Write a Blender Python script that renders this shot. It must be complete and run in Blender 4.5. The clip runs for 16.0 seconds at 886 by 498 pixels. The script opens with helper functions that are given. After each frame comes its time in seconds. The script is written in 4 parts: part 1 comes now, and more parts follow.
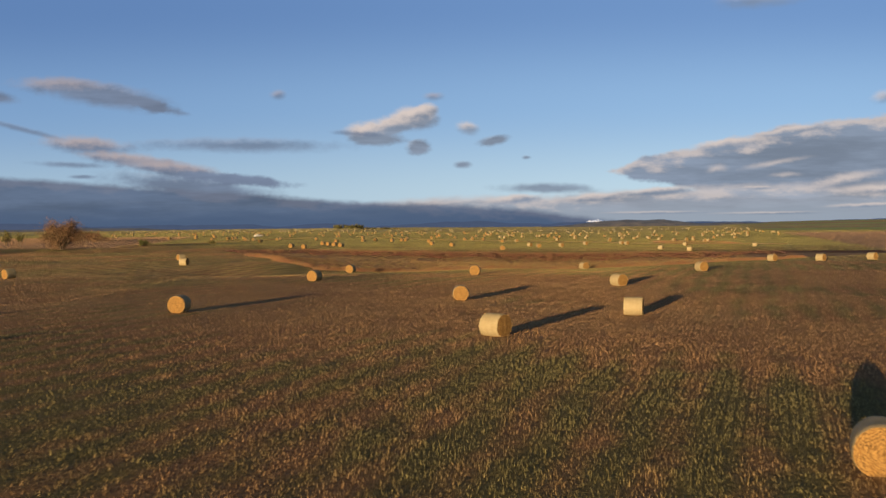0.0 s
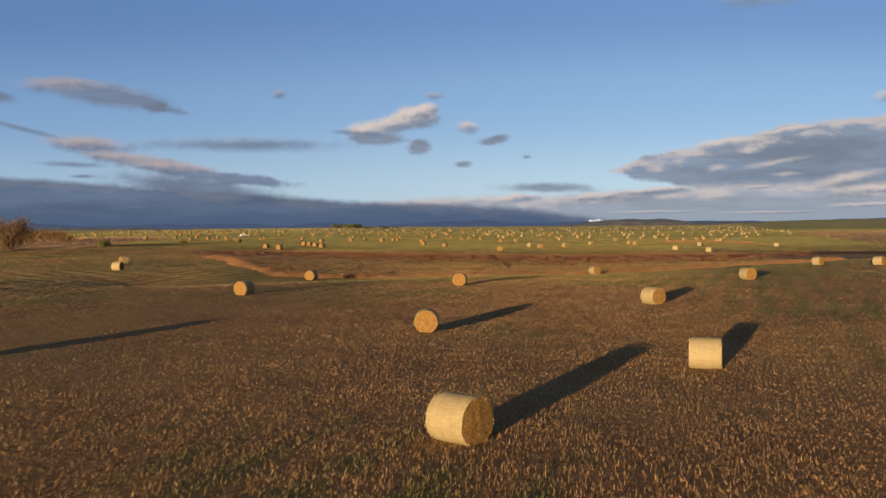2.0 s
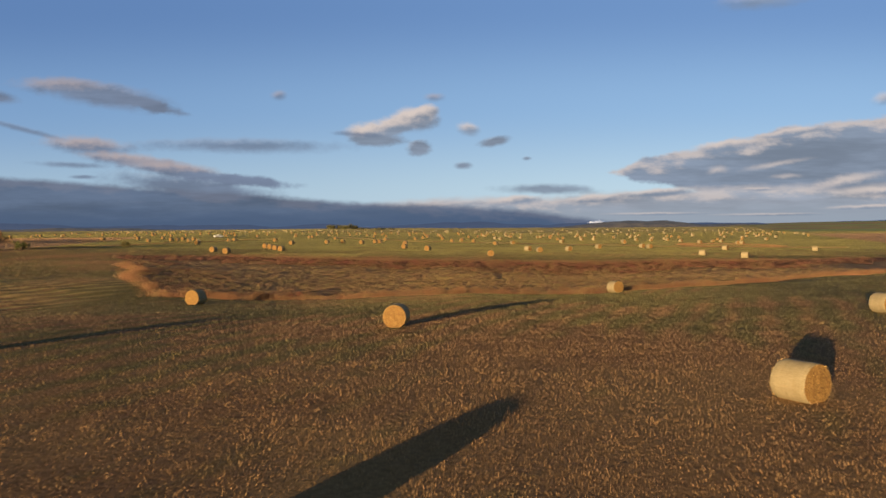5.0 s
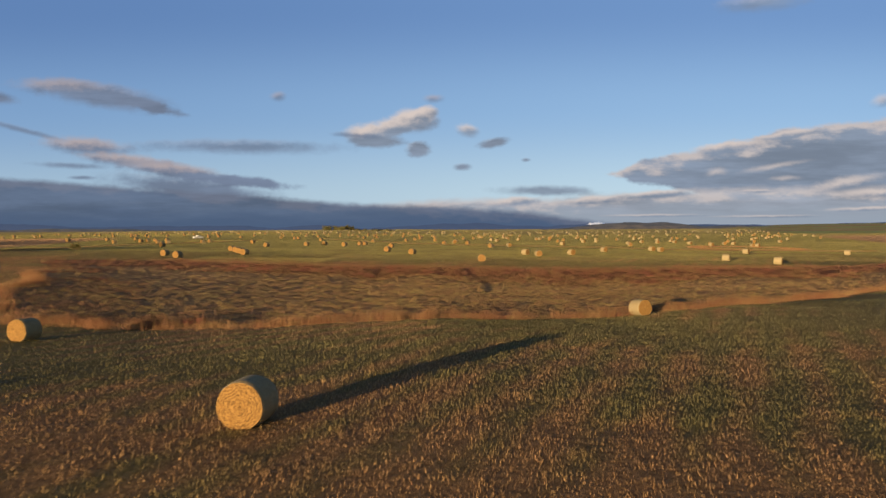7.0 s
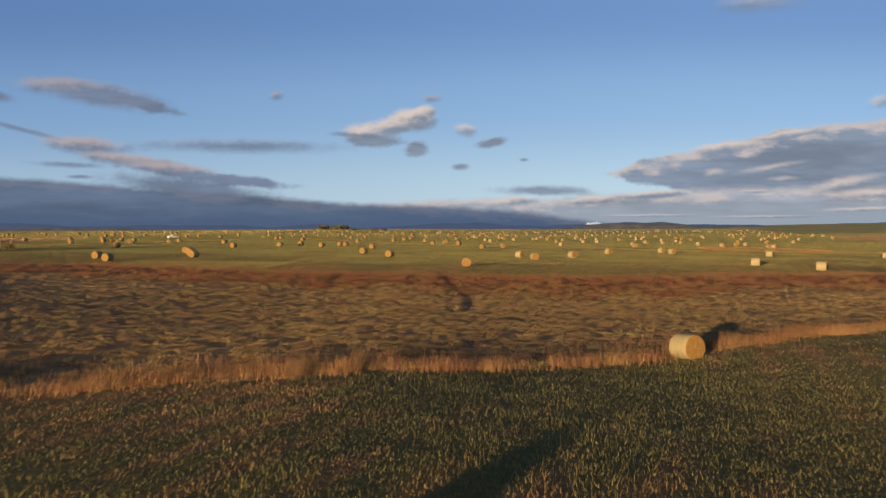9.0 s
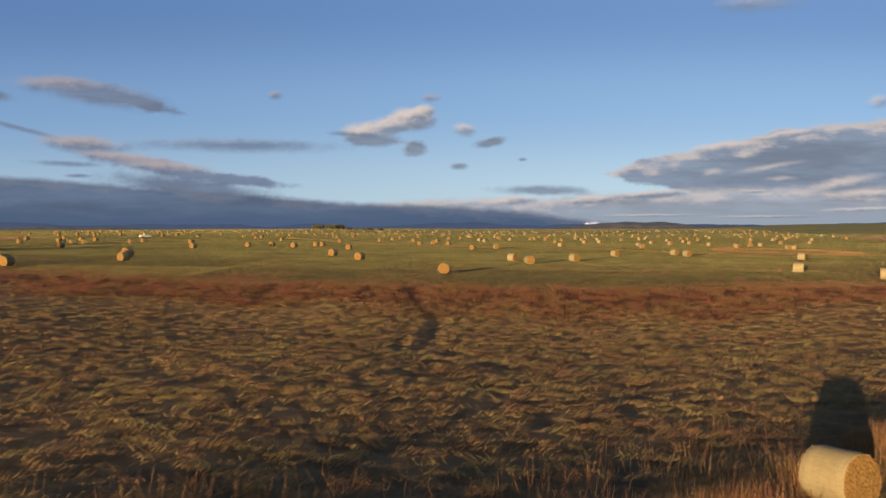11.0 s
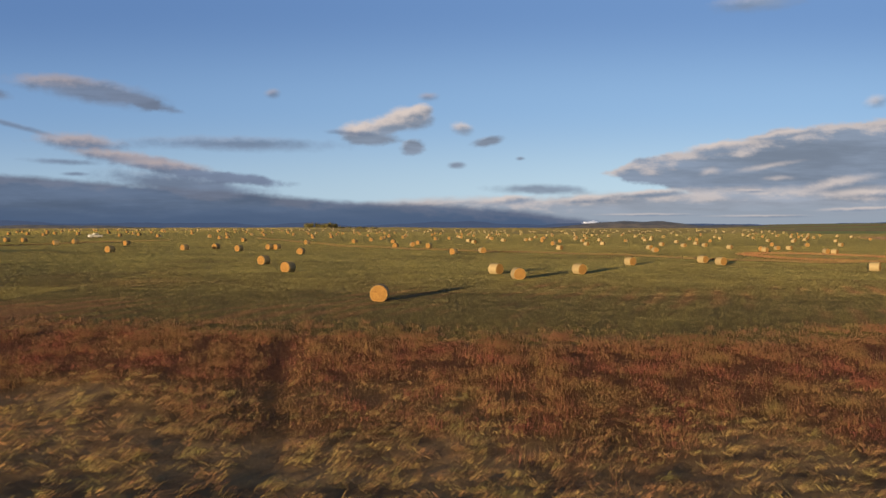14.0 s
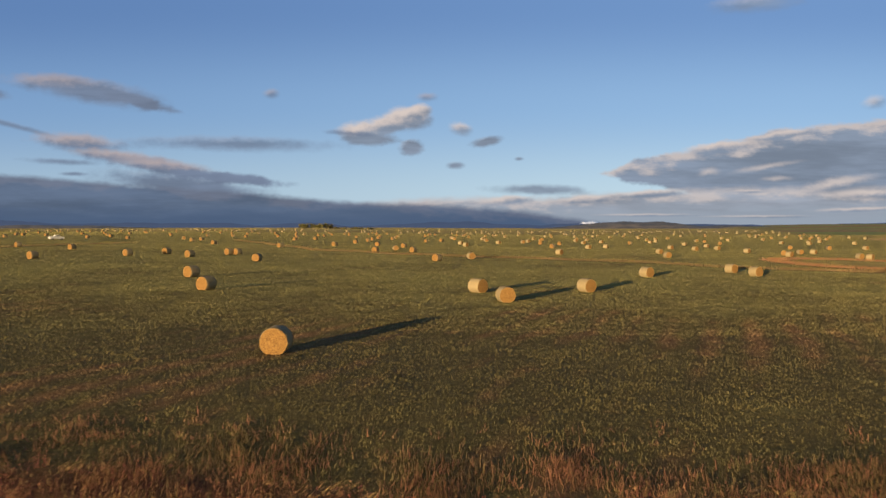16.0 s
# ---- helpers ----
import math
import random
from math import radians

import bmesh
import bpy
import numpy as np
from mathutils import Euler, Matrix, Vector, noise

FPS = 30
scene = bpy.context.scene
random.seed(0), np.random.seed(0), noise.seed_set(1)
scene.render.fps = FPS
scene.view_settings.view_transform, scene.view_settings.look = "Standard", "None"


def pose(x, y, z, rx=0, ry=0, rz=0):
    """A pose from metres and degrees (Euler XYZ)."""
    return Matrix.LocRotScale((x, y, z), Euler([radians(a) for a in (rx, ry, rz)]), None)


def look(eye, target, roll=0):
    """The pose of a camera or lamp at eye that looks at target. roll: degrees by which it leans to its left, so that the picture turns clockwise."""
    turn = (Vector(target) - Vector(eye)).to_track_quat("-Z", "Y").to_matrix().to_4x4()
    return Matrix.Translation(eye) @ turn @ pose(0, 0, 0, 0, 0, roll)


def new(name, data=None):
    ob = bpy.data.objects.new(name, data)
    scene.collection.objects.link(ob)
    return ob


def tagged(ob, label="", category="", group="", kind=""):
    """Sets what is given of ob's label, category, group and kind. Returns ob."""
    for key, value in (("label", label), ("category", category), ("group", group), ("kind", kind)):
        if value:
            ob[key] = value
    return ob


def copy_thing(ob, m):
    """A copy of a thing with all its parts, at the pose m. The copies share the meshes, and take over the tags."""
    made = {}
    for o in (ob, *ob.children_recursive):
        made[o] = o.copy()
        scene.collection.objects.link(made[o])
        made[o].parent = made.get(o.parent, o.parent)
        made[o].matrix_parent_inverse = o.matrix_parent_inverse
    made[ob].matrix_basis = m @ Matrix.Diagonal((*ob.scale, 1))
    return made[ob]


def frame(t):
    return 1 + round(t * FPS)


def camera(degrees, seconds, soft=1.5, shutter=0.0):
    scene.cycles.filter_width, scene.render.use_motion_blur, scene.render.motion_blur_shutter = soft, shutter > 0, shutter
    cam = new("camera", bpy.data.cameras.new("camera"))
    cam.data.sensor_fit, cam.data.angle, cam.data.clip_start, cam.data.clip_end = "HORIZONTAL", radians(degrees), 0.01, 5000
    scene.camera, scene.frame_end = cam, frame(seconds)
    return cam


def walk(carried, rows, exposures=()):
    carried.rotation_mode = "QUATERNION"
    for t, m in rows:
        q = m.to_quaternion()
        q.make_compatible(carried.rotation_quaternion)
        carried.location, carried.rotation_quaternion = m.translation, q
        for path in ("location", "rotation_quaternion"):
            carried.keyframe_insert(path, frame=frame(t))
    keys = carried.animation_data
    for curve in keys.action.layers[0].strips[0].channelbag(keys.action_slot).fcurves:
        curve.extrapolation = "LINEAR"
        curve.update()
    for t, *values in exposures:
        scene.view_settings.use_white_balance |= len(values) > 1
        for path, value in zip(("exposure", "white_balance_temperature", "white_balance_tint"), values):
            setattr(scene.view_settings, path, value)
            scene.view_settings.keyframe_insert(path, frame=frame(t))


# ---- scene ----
cam = camera(57.0, 16.0, soft=1.6, shutter=0.25)
PATH = [
    (0, look((0.000, 0.000, 7.366), (-0.094, 99.961, 4.571), -0.597)),
    (1, look((1.362, 13.318, 7.183), (1.228, 113.279, 4.368), -0.611)),
    (2, look((2.788, 26.450, 6.992), (2.638, 126.409, 4.131), -0.604)),
    (3, look((4.398, 39.560, 6.839), (4.246, 139.520, 4.010), -0.567)),
    (4, look((6.008, 52.852, 6.694), (5.859, 152.814, 3.927), -0.524)),
    (5.2, look((7.860, 68.744, 6.538), (7.724, 168.708, 3.864), -0.466)),
    (6.5, look((9.854, 85.880, 6.396), (9.784, 185.847, 3.844), -0.394)),
    (7.25, look((11.042, 95.711, 6.332), (11.067, 195.679, 3.808), -0.361)),
    (8, look((12.279, 105.451, 6.254), (12.409, 205.419, 3.714), -0.329)),
    (9.2, look((14.373, 121.079, 6.096), (14.643, 221.046, 3.529), -0.273)),
    (10.5, look((16.717, 138.083, 5.928), (17.107, 238.049, 3.341), -0.220)),
    (11.5, look((18.537, 151.240, 5.848), (18.991, 251.203, 3.189), -0.194)),
    (12.5, look((20.361, 164.429, 5.876), (20.907, 264.391, 3.149), -0.156)),
    (13.5, look((22.182, 177.511, 5.992), (22.854, 277.470, 3.184), -0.112)),
    (14.5, look((23.972, 190.504, 6.234), (24.743, 290.466, 3.573), -0.082)),
    (15.25, look((25.328, 200.183, 6.392), (26.174, 300.146, 3.774), -0.069)),
    (16, look((26.655, 209.805, 6.488), (27.541, 309.764, 3.764), -0.060)),
]
walk(cam, PATH)

# ---- world, sun ----
SUN_HEADING, SUN_HEIGHT = 206.5, 4.15


class Nodes:
    """A short way to wire shader nodes."""

    def __init__(self, tree):
        self.tree = tree
        tree.nodes.clear()

    def add(self, kind, **settings):
        node = self.tree.nodes.new(kind)
        for key, value in settings.items():
            if key == "operation":
                node.operation = value
            elif key == "blend_type":
                node.blend_type = value
            elif key == "data_type":
                node.data_type = value
        return node

    def link(self, value, socket):
        if isinstance(value, bpy.types.NodeSocket):
            self.tree.links.new(value, socket)
        elif isinstance(value, (tuple, list)) and len(value) == 3 and socket.type == "RGBA":
            socket.default_value = (*value, 1.0)
        else:
            socket.default_value = value

    def math(self, op, a, b=0.0, c=0.0, clamp=False):
        node = self.add("ShaderNodeMath", operation=op)
        node.use_clamp = clamp
        for value, socket in zip((a, b, c), node.inputs):
            self.link(value, socket)
        return node.outputs[0]

    def vmath(self, op, a, b=(0, 0, 0)):
        node = self.add("ShaderNodeVectorMath", operation=op)
        self.link(a, node.inputs[0])
        self.link(b, node.inputs[1])
        return node.outputs[0]

    def span(self, value, lo, hi, to_lo=0.0, to_hi=1.0):
        node = self.add("ShaderNodeMapRange")
        node.interpolation_type = "SMOOTHSTEP"
        for v, socket in zip((value, lo, hi, to_lo, to_hi), node.inputs):
            self.link(v, socket)
        return node.outputs[0]

    def mix(self, k, a, b, blend="MIX"):
        node = self.add("ShaderNodeMix", data_type="RGBA", blend_type=blend)
        self.link(k, node.inputs[0])
        self.link(a, node.inputs[6])
        self.link(b, node.inputs[7])
        return node.outputs[2]

    def noise(self, vector, scale, detail=4.0, rough=0.55, stretch=None):
        if stretch:
            vector = self.vmath("MULTIPLY", vector, stretch)
        node = self.add("ShaderNodeTexNoise")
        if vector is not None:
            self.link(vector, node.inputs["Vector"])
        node.inputs["Scale"].default_value = scale
        node.inputs["Detail"].default_value = detail
        node.inputs["Roughness"].default_value = rough
        return node

    def join(self, x, y, z=0.0):
        node = self.add("ShaderNodeCombineXYZ")
        for v, socket in zip((x, y, z), node.inputs):
            self.link(v, socket)
        return node.outputs[0]


# clouds: across and up from the horizon (hundredths of the distance ahead), half length, half height, lean in degrees, softness, sunlit share
CLOUDS_WEST = [
    (-41.8, 16.5, 8.6, 1.5, -9, 0.6, 0.45), (-46.6, 17.5, 5.2, 1.0, -3, 0.8, 0.9), (-36.4, 15.4, 5.0, 0.75, -15, 0.4, 0.1), (-55.0, 16.4, 3.2, 0.8, -8, 0.6, 0.2),
    (-51.5, 12.4, 7.0, 0.35, -15, 1.0, 0.3), (-24.8, 10.1, 12.6, 0.85, -1, 0.95, 0.45), (-10.5, 11.4, 3.0, 0.35, -4, 0.9, 0.4), (-43.6, 10.3, 5.6, 1.1, -5, 0.6, 0.95),
    (-45.8, 8.0, 4.2, 0.36, -3, 1.0, 0.2), (-44.2, 6.5, 1.6, 0.25, 0, 0.9, 0.1), (-30.5, 5.0, 10.5, 1.5, -7, 0.6, 0.3), (-38.2, 8.5, 6.0, 0.8, -6, 0.6, 0.95),
    (-32.6, 7.2, 6.6, 1.0, -7, 0.5, 0.85), (-25.6, 6.0, 7.4, 0.75, -6, 0.35, 0.1), (-20.0, 16.2, 1.0, 0.6, 0, 1.0, 0.9), (-1.0, 15.8, 1.2, 0.5, 0, 1.0, 0.9),
]
CLOUDS_EAST = [
    (-8.0, 10.7, 3.4, 0.8, 0, 0.45, 0.25), (-8.9, 11.5, 3.0, 1.45, 0, 0.32, 0.85), (-6.2, 12.3, 2.2, 1.2, 8, 0.35, 0.9),
    (-3.4, 13.2, 3.0, 1.55, 5, 0.3, 1.0), (-2.0, 14.0, 1.5, 1.0, 4, 0.4, 1.0), (-2.9, 9.6, 1.6, 0.95, 8, 0.4, 0.3), (3.1, 12.0, 1.4, 0.8, -8, 0.7, 0.9),
    (6.3, 10.4, 2.0, 0.6, 12, 0.5, 0.2), (2.4, 7.5, 1.1, 0.45, 2, 0.6, 0.2), (10.2, 8.3, 0.6, 0.25, 0, 0.7, 0.2), (53.8, 15.2, 1.4, 0.8, 8, 1.0, 0.9),
    (12.7, 4.5, 6.0, 0.6, -1, 0.75, 0.15), (9.0, 3.2, 3.2, 0.6, 4, 0.6, 0.95), (18.5, 3.3, 3.6, 0.5, 2, 0.6, 1.0), (26.5, 4.0, 4.6, 0.5, 3, 0.6, 0.9), (35.2, 9.6, 4.4, 0.8, 5, 0.5, 0.95),
    (42.6, 11.2, 3.6, 0.5, 8, 0.6, 0.9), (41.0, 7.2, 4.2, 0.5, 8, 0.95, 0.9), (33.6, 6.5, 1.3, 0.7, 0, 0.95, 0.9), (42.0, 5.7, 1.8, 0.45, 0, 1.0, 0.9),
    (49.6, 5.1, 4.6, 0.9, 9, 0.7, 0.95), (54.6, 3.9, 5.0, 0.6, 0, 0.8, 0.95), (38.6, 4.3, 2.2, 0.25, 0, 0.8, 0.9), (53.0, 2.1, 6.0, 0.3, 2, 0.8, 1.0),
    (40.0, 1.2, 6.0, 0.2, 0, 0.9, 0.9), (26.0, 1.4, 6.0, 0.2, 0, 0.9, 0.9), (39.0, 27.2, 5.0, 1.0, 4, 1.0, 0.6),
]
# cloud masses: their upper and lower outlines, across and up
EAST_TOP = [(-14, 0.0), (18.5, 5.6), (21.4, 6.9), (24.5, 8.2), (28, 8.8), (31.5, 9.2), (34.7, 10.3), (38.0, 10.7), (40.4, 11.6), (47.0, 12.2), (54, 13.1), (70, 13.6)]
EAST_FOOT = [(-14, 9.0), (18.5, 7.2), (21.4, 6.2), (23.5, 5.4), (27.5, 4.9), (31.0, 4.2), (34.0, 2.0), (36.0, 0.0), (70, 0.0)]
EAST_LOW_TOP = [(-14, 2.4), (0, 3.4), (14, 3.5), (24, 4.0), (30, 4.4), (38, 4.6), (70, 4.8)]
WEST_TOP = [(-70, 7.4), (-54, 6.5), (-40, 5.3), (-26, 4.3), (-12, 3.1), (0, 2.6), (6, 2.2), (12, 1.6), (18, 0.8), (24, 0.0)]
SHADE_GREY, LIT_PEACH, LIT_MAUVE = (0.150, 0.184, 0.242), (0.47, 0.405, 0.375), (0.31, 0.262, 0.265)
DEEP_BLUE = (0.052, 0.080, 0.138)


def build_world():
    world = bpy.data.worlds.new("sky")
    world.use_nodes = True
    scene.world = world
    n = Nodes(world.node_tree)
    sky = n.add("ShaderNodeTexSky")
    sky.sky_type = "NISHITA"
    sky.sun_disc = False
    sky.sun_elevation, sky.sun_rotation = radians(SUN_HEIGHT), radians(SUN_HEADING)
    sky.altitude, sky.air_density, sky.dust_density, sky.ozone_density = 1100.0, 1.0, 0.6, 1.6
    way = n.add("ShaderNodeTexCoord").outputs["Generated"]
    axes = n.add("ShaderNodeSeparateXYZ")
    n.link(way, axes.inputs[0])
    ahead = n.math("MAXIMUM", axes.outputs[1], 0.02)
    u = n.math("MULTIPLY", n.math("DIVIDE", axes.outputs[0], ahead), 100.0)
    v = n.math("MULTIPLY", n.math("DIVIDE", axes.outputs[2], ahead), 100.0)
    plane = n.join(u, v)
    colour = n.mix(1.0, sky.outputs[0], (SKY_GAIN * 1.03, SKY_GAIN * 0.95, SKY_GAIN * 1.0), "MULTIPLY")
    # the sky away from the sun: deep clear blue, paler towards the ground
    clear = n.mix(n.span(v, 27.0, 13.0), (0.104, 0.198, 0.394), (0.188, 0.318, 0.510))
    clear = n.mix(n.span(v, 15.0, 2.0), clear, (0.345, 0.472, 0.575))
    clear = n.mix(1.0, clear, n.mix(n.span(u, -55.0, 50.0), (0.78, 0.81, 0.86), (1.09, 1.08, 1.06)), "MULTIPLY")
    front = n.span(axes.outputs[1], 0.05, 0.35)
    colour = n.mix(n.math("MULTIPLY", n.span(v, 70.0, 30.0, 0.0, 0.88), front), colour, clear)
    big = n.noise(plane, 0.16, 5.0, 0.6, (0.55, 1.4, 1.0))
    billow = n.noise(plane, 0.55, 8.0, 0.62, (0.8, 1.25, 1.0))
    fine = n.noise(plane, 1.6, 6.0, 0.62, (0.7, 1.3, 1.0))
    wob = n.math("ADD", n.math("MULTIPLY", n.math("SUBTRACT", big.outputs[0], 0.5), 1.5), n.math("MULTIPLY", n.math("SUBTRACT", billow.outputs[0], 0.5), 2.6))
    wob = n.math("MULTIPLY_ADD", n.math("SUBTRACT", fine.outputs[0], 0.5), 0.8, wob)
    streak = n.noise(plane, 0.34, 7.0, 0.65, (0.30, 1.7, 1.0)).outputs[0]
    patchy = n.noise(plane, 0.26, 7.0, 0.6, (0.55, 1.5, 1.0)).outputs[0]
    veil = n.span(n.noise(plane, 0.17, 6.0, 0.62, (0.32, 2.4, 1.0)).outputs[0], 0.32, 0.68)

    def outline(points):
        """Height by place across, along a smooth curve."""
        node = n.add("ShaderNodeFloatCurve")
        curve = node.mapping.curves[0]
        for i, (a, b) in enumerate(points):
            at = ((a + 70.0) / 140.0, b / 20.0)
            if i in (0, 1):
                curve.points[i].location = at
            else:
                curve.points.new(*at)
        for p in curve.points:
            p.handle_type = "VECTOR"
        node.mapping.update()
        n.link(n.math("MULTIPLY_ADD", u, 1 / 140.0, 0.5), node.inputs["Value"])
        return n.math("MULTIPLY", node.outputs[0], 20.0)

    def mass(colour, top, foot, ragged, soft, shade, low_shade, lit_tone, rim, share):
        """A wide bank of cloud between two outlines, sunlit along its ragged crest."""
        drop = n.math("SUBTRACT", outline(top), v)
        drop = n.math("MULTIPLY_ADD", wob, -ragged, drop)
        depth = n.math("MINIMUM", drop, n.math("MULTIPLY_ADD", wob, -ragged, n.math("SUBTRACT", v, outline(foot)))) if foot else drop
        cover = n.math("MULTIPLY", n.span(depth, -soft, soft), front)
        cover = n.math("MULTIPLY", cover, n.span(v, -3.0, -1.0))
        tone = n.mix(veil, tuple(0.84 * c for c in shade), tuple(1.24 * c for c in shade))
        tone = n.mix(n.span(n.math("MULTIPLY_ADD", n.math("SUBTRACT", streak, 0.5), 3.0, v), 3.4, 0.6), tone, low_shade)
        lit = n.span(n.math("MULTIPLY_ADD", n.math("SUBTRACT", patchy, 0.5), 5.0 * rim, drop), 1.15 * rim, 0.05 * rim, 0.0, share)
        return n.mix(cover, colour, n.mix(lit, tone, lit_tone))

    def puffs(colour, clouds, base_shade, lit_tone):
        for cx, cy, rx, ry, lean, soft, sunlit in clouds:
            c, s = math.cos(radians(lean)), math.sin(radians(lean))
            du, dv = n.math("SUBTRACT", u, cx), n.math("SUBTRACT", v, cy)
            a = n.math("MULTIPLY_ADD", du, c / rx, n.math("MULTIPLY", dv, s / rx))
            b = n.math("MULTIPLY_ADD", dv, c / ry, n.math("MULTIPLY", du, -s / ry))
            far = n.math("SQRT", n.math("MULTIPLY_ADD", a, a, n.math("MULTIPLY", b, b)))
            far = n.math("MULTIPLY_ADD", wob, min(0.40, 0.30 / ry + 0.08), far)
            cover = n.span(far, 1.10 + 0.35 * soft, 0.85 - 0.8 * soft, 0.0, 1.0 - 0.5 * max(0.0, soft - 0.5))
            cover = n.math("MULTIPLY", cover, front)
            top = n.math("MULTIPLY_ADD", n.math("SUBTRACT", billow.outputs[0], 0.5), 2.0, b)
            top = n.math("MULTIPLY_ADD", a, -0.3, top)
            lit = n.span(top, 0.9 - 1.6 * sunlit, 1.6 - 0.9 * sunlit, 0.0, min(1.0, sunlit + 0.15))
            shade = n.mix(veil, tuple(0.85 * c for c in base_shade), tuple(1.22 * c for c in base_shade))
            colour = n.mix(cover, colour, n.mix(lit, shade, lit_tone))
        return colour

    colour = mass(colour, EAST_TOP, EAST_FOOT, 0.50, 0.34, SHADE_GREY, (0.20, 0.235, 0.285), LIT_PEACH, 1.5, 0.72)
    colour = mass(colour, EAST_LOW_TOP, None, 0.36, 0.6, (0.205, 0.228, 0.272), (0.215, 0.25, 0.30), LIT_PEACH, 1.3, 0.62)
    colour = puffs(colour, CLOUDS_EAST, SHADE_GREY, LIT_PEACH)
    colour = puffs(colour, CLOUDS_WEST, (0.112, 0.142, 0.205), LIT_MAUVE)
    colour = mass(colour, WEST_TOP, None, 0.26, 0.42, (0.074, 0.102, 0.156), DEEP_BLUE, LIT_MAUVE, 1.2, 0.12)
    back = n.add("ShaderNodeBackground")
    n.link(colour, back.inputs[0])
    back.inputs[1].default_value = SKY_SHARE
    out = n.add("ShaderNodeOutputWorld")
    n.tree.links.new(back.outputs[0], out.inputs[0])


SKY_SHARE = 0.80
SKY_GAIN = 0.096
build_world()
sun = new("sun", bpy.data.lights.new("sun", "SUN"))
sun.data.energy, sun.data.angle, sun.data.color = 5.0, radians(0.6), (1.0, 0.705, 0.38)
sx, sy = math.sin(radians(SUN_HEADING)), math.cos(radians(SUN_HEADING))
sun.matrix_world = look((sx * 100, sy * 100, 100 * math.tan(radians(SUN_HEIGHT))), (0, 0, 0))
scene.view_settings.exposure = 0.85


# ---- the lie of the land ----
def sstep(e0, e1, v):
    t = np.clip((v - e0) / (e1 - e0), 0.0, 1.0)
    return t * t * (3 - 2 * t)


def softplus(v, w):
    return w * np.logaddexp(0.0, np.asarray(v, float) / w)


def near_edge(x):
    """Where the mown near field ends at the rough hollow."""
    return 153.6 + 0.68 * softplus(x - 8.0, 7.0) + 0.8 * np.sin(x * 0.21) + 0.4 * np.sin(x * 0.63 + 1)


def far_edge(x):
    """Where the far field begins."""
    d = np.abs(x - 26.0)
    return 232.3 + 0.0042 * np.minimum(d, 75.0) ** 2 + 0.12 * np.maximum(d - 75.0, 0.0) + 1.1 * np.sin(x * 0.13) + 0.6 * np.sin(x * 0.41)


def west_bank(y):
    return -25.5 - 0.42 * (y - 154.0) + 1.2 * np.sin(y * 0.17)


def path_line(x, y):
    """Distance from the trodden trail in the hollow."""
    return np.abs(x - np.interp(y, [195.0, 206.0, 214.0, 222.0, 231.0, 240.0], [16.2, 16.9, 17.0, 15.6, 14.2, 13.0]))


def gully(x, y):
    a = sstep(0.0, 5.0, y - near_edge(x))
    b = sstep(0.0, 26.0, far_edge(x) - y)
    c = sstep(2.0, 26.0, x - west_bank(y))
    d = 1 - 0.6 * sstep(60.0, 150.0, x)
    return a * b * c * d


def height(x, y):
    x, y = np.asarray(x, float), np.asarray(y, float)
    east = sstep(6.0, 30.0, x)
    near = 0.42 - (1.40 + 0.82 * east) * np.maximum(1.0 - np.maximum(near_edge(x) - y, 0.0) / (50.0 + 30.0 * east), 0.0) ** 2
    near = near - 0.38 * np.exp(-((x - 12.0) / 16.0) ** 2 - ((y - 78.0) / 26.0) ** 2)
    near = near + 0.16 * np.exp(-(x / 14.0) ** 2 - ((y - 51.0) / 18.0) ** 2)
    side = sstep(17.0, -6.0, x - west_bank(y)) * sstep(126.0, 172.0, y)
    near = near * (1 - side) + (0.10 - 0.002 * np.maximum(x, -200.0)) * side
    near = near - 0.33 * np.exp(-((x + 17.0) / 13.0) ** 2 - ((y - 149.0) / 18.0) ** 2)
    near = near + 0.75 * sstep(2.0, -26.0, x) * sstep(0.0, 16.0, y - near_edge(x)) * (1 - side)
    near = near - 0.75 * np.exp(-((x + 36.0) / 13.0) ** 2 - ((y - 140.0) / 15.0) ** 2)
    near = near + 0.12 * np.maximum(0.0, np.sin((0.5 * x + 0.87 * y + 2.5 * np.sin(x * 0.12)) * 1.35)) * sstep(-27.0, -36.0, x) * sstep(112.0, 122.0, y) * sstep(172.0, 160.0, y)
    far = np.clip(0.30 - 0.0125 * (x + 20.0), -1.6, 2.2)
    k = sstep(-18.0, 22.0, y - far_edge(x) + 8.0)
    inward = y - near_edge(x)
    base = near * (1 - k) + far * k - (0.42 - 0.15 * east + 0.5 * sstep(5.0, 60.0, inward) * sstep(-40.0, 5.0, x)) * gully(x, y)
    base = base - 0.16 * sstep(0.9, 0.3, path_line(x, y)) * sstep(196.0, 206.0, y) * sstep(230.0, 226.0, y)
    base = base + 0.05 * np.sin(x * 0.19 + 2 * np.sin(y * 0.07)) * np.sin(y * 0.13 + 1.3) * sstep(700.0, 300.0, np.hypot(x, y))
    rise = 22.0 * sstep(1150.0, 2500.0, x) * sstep(1200.0, 3600.0, y)
    return base + rise


def patches(x, y, size, seed):
    """Smooth random values from 0 to 1 over the land."""
    grid = np.random.default_rng(seed).random((256, 256))
    u, v = x / size, y / size
    i, j = np.floor(u).astype(int), np.floor(v).astype(int)
    a, b = u - i, v - j
    a, b = a * a * (3 - 2 * a), b * b * (3 - 2 * b)
    g = lambda p, q: grid[p % 256, q % 256]
    return (g(i, j) * (1 - a) + g(i + 1, j) * a) * (1 - b) + (g(i, j + 1) * (1 - a) + g(i + 1, j + 1) * a) * b


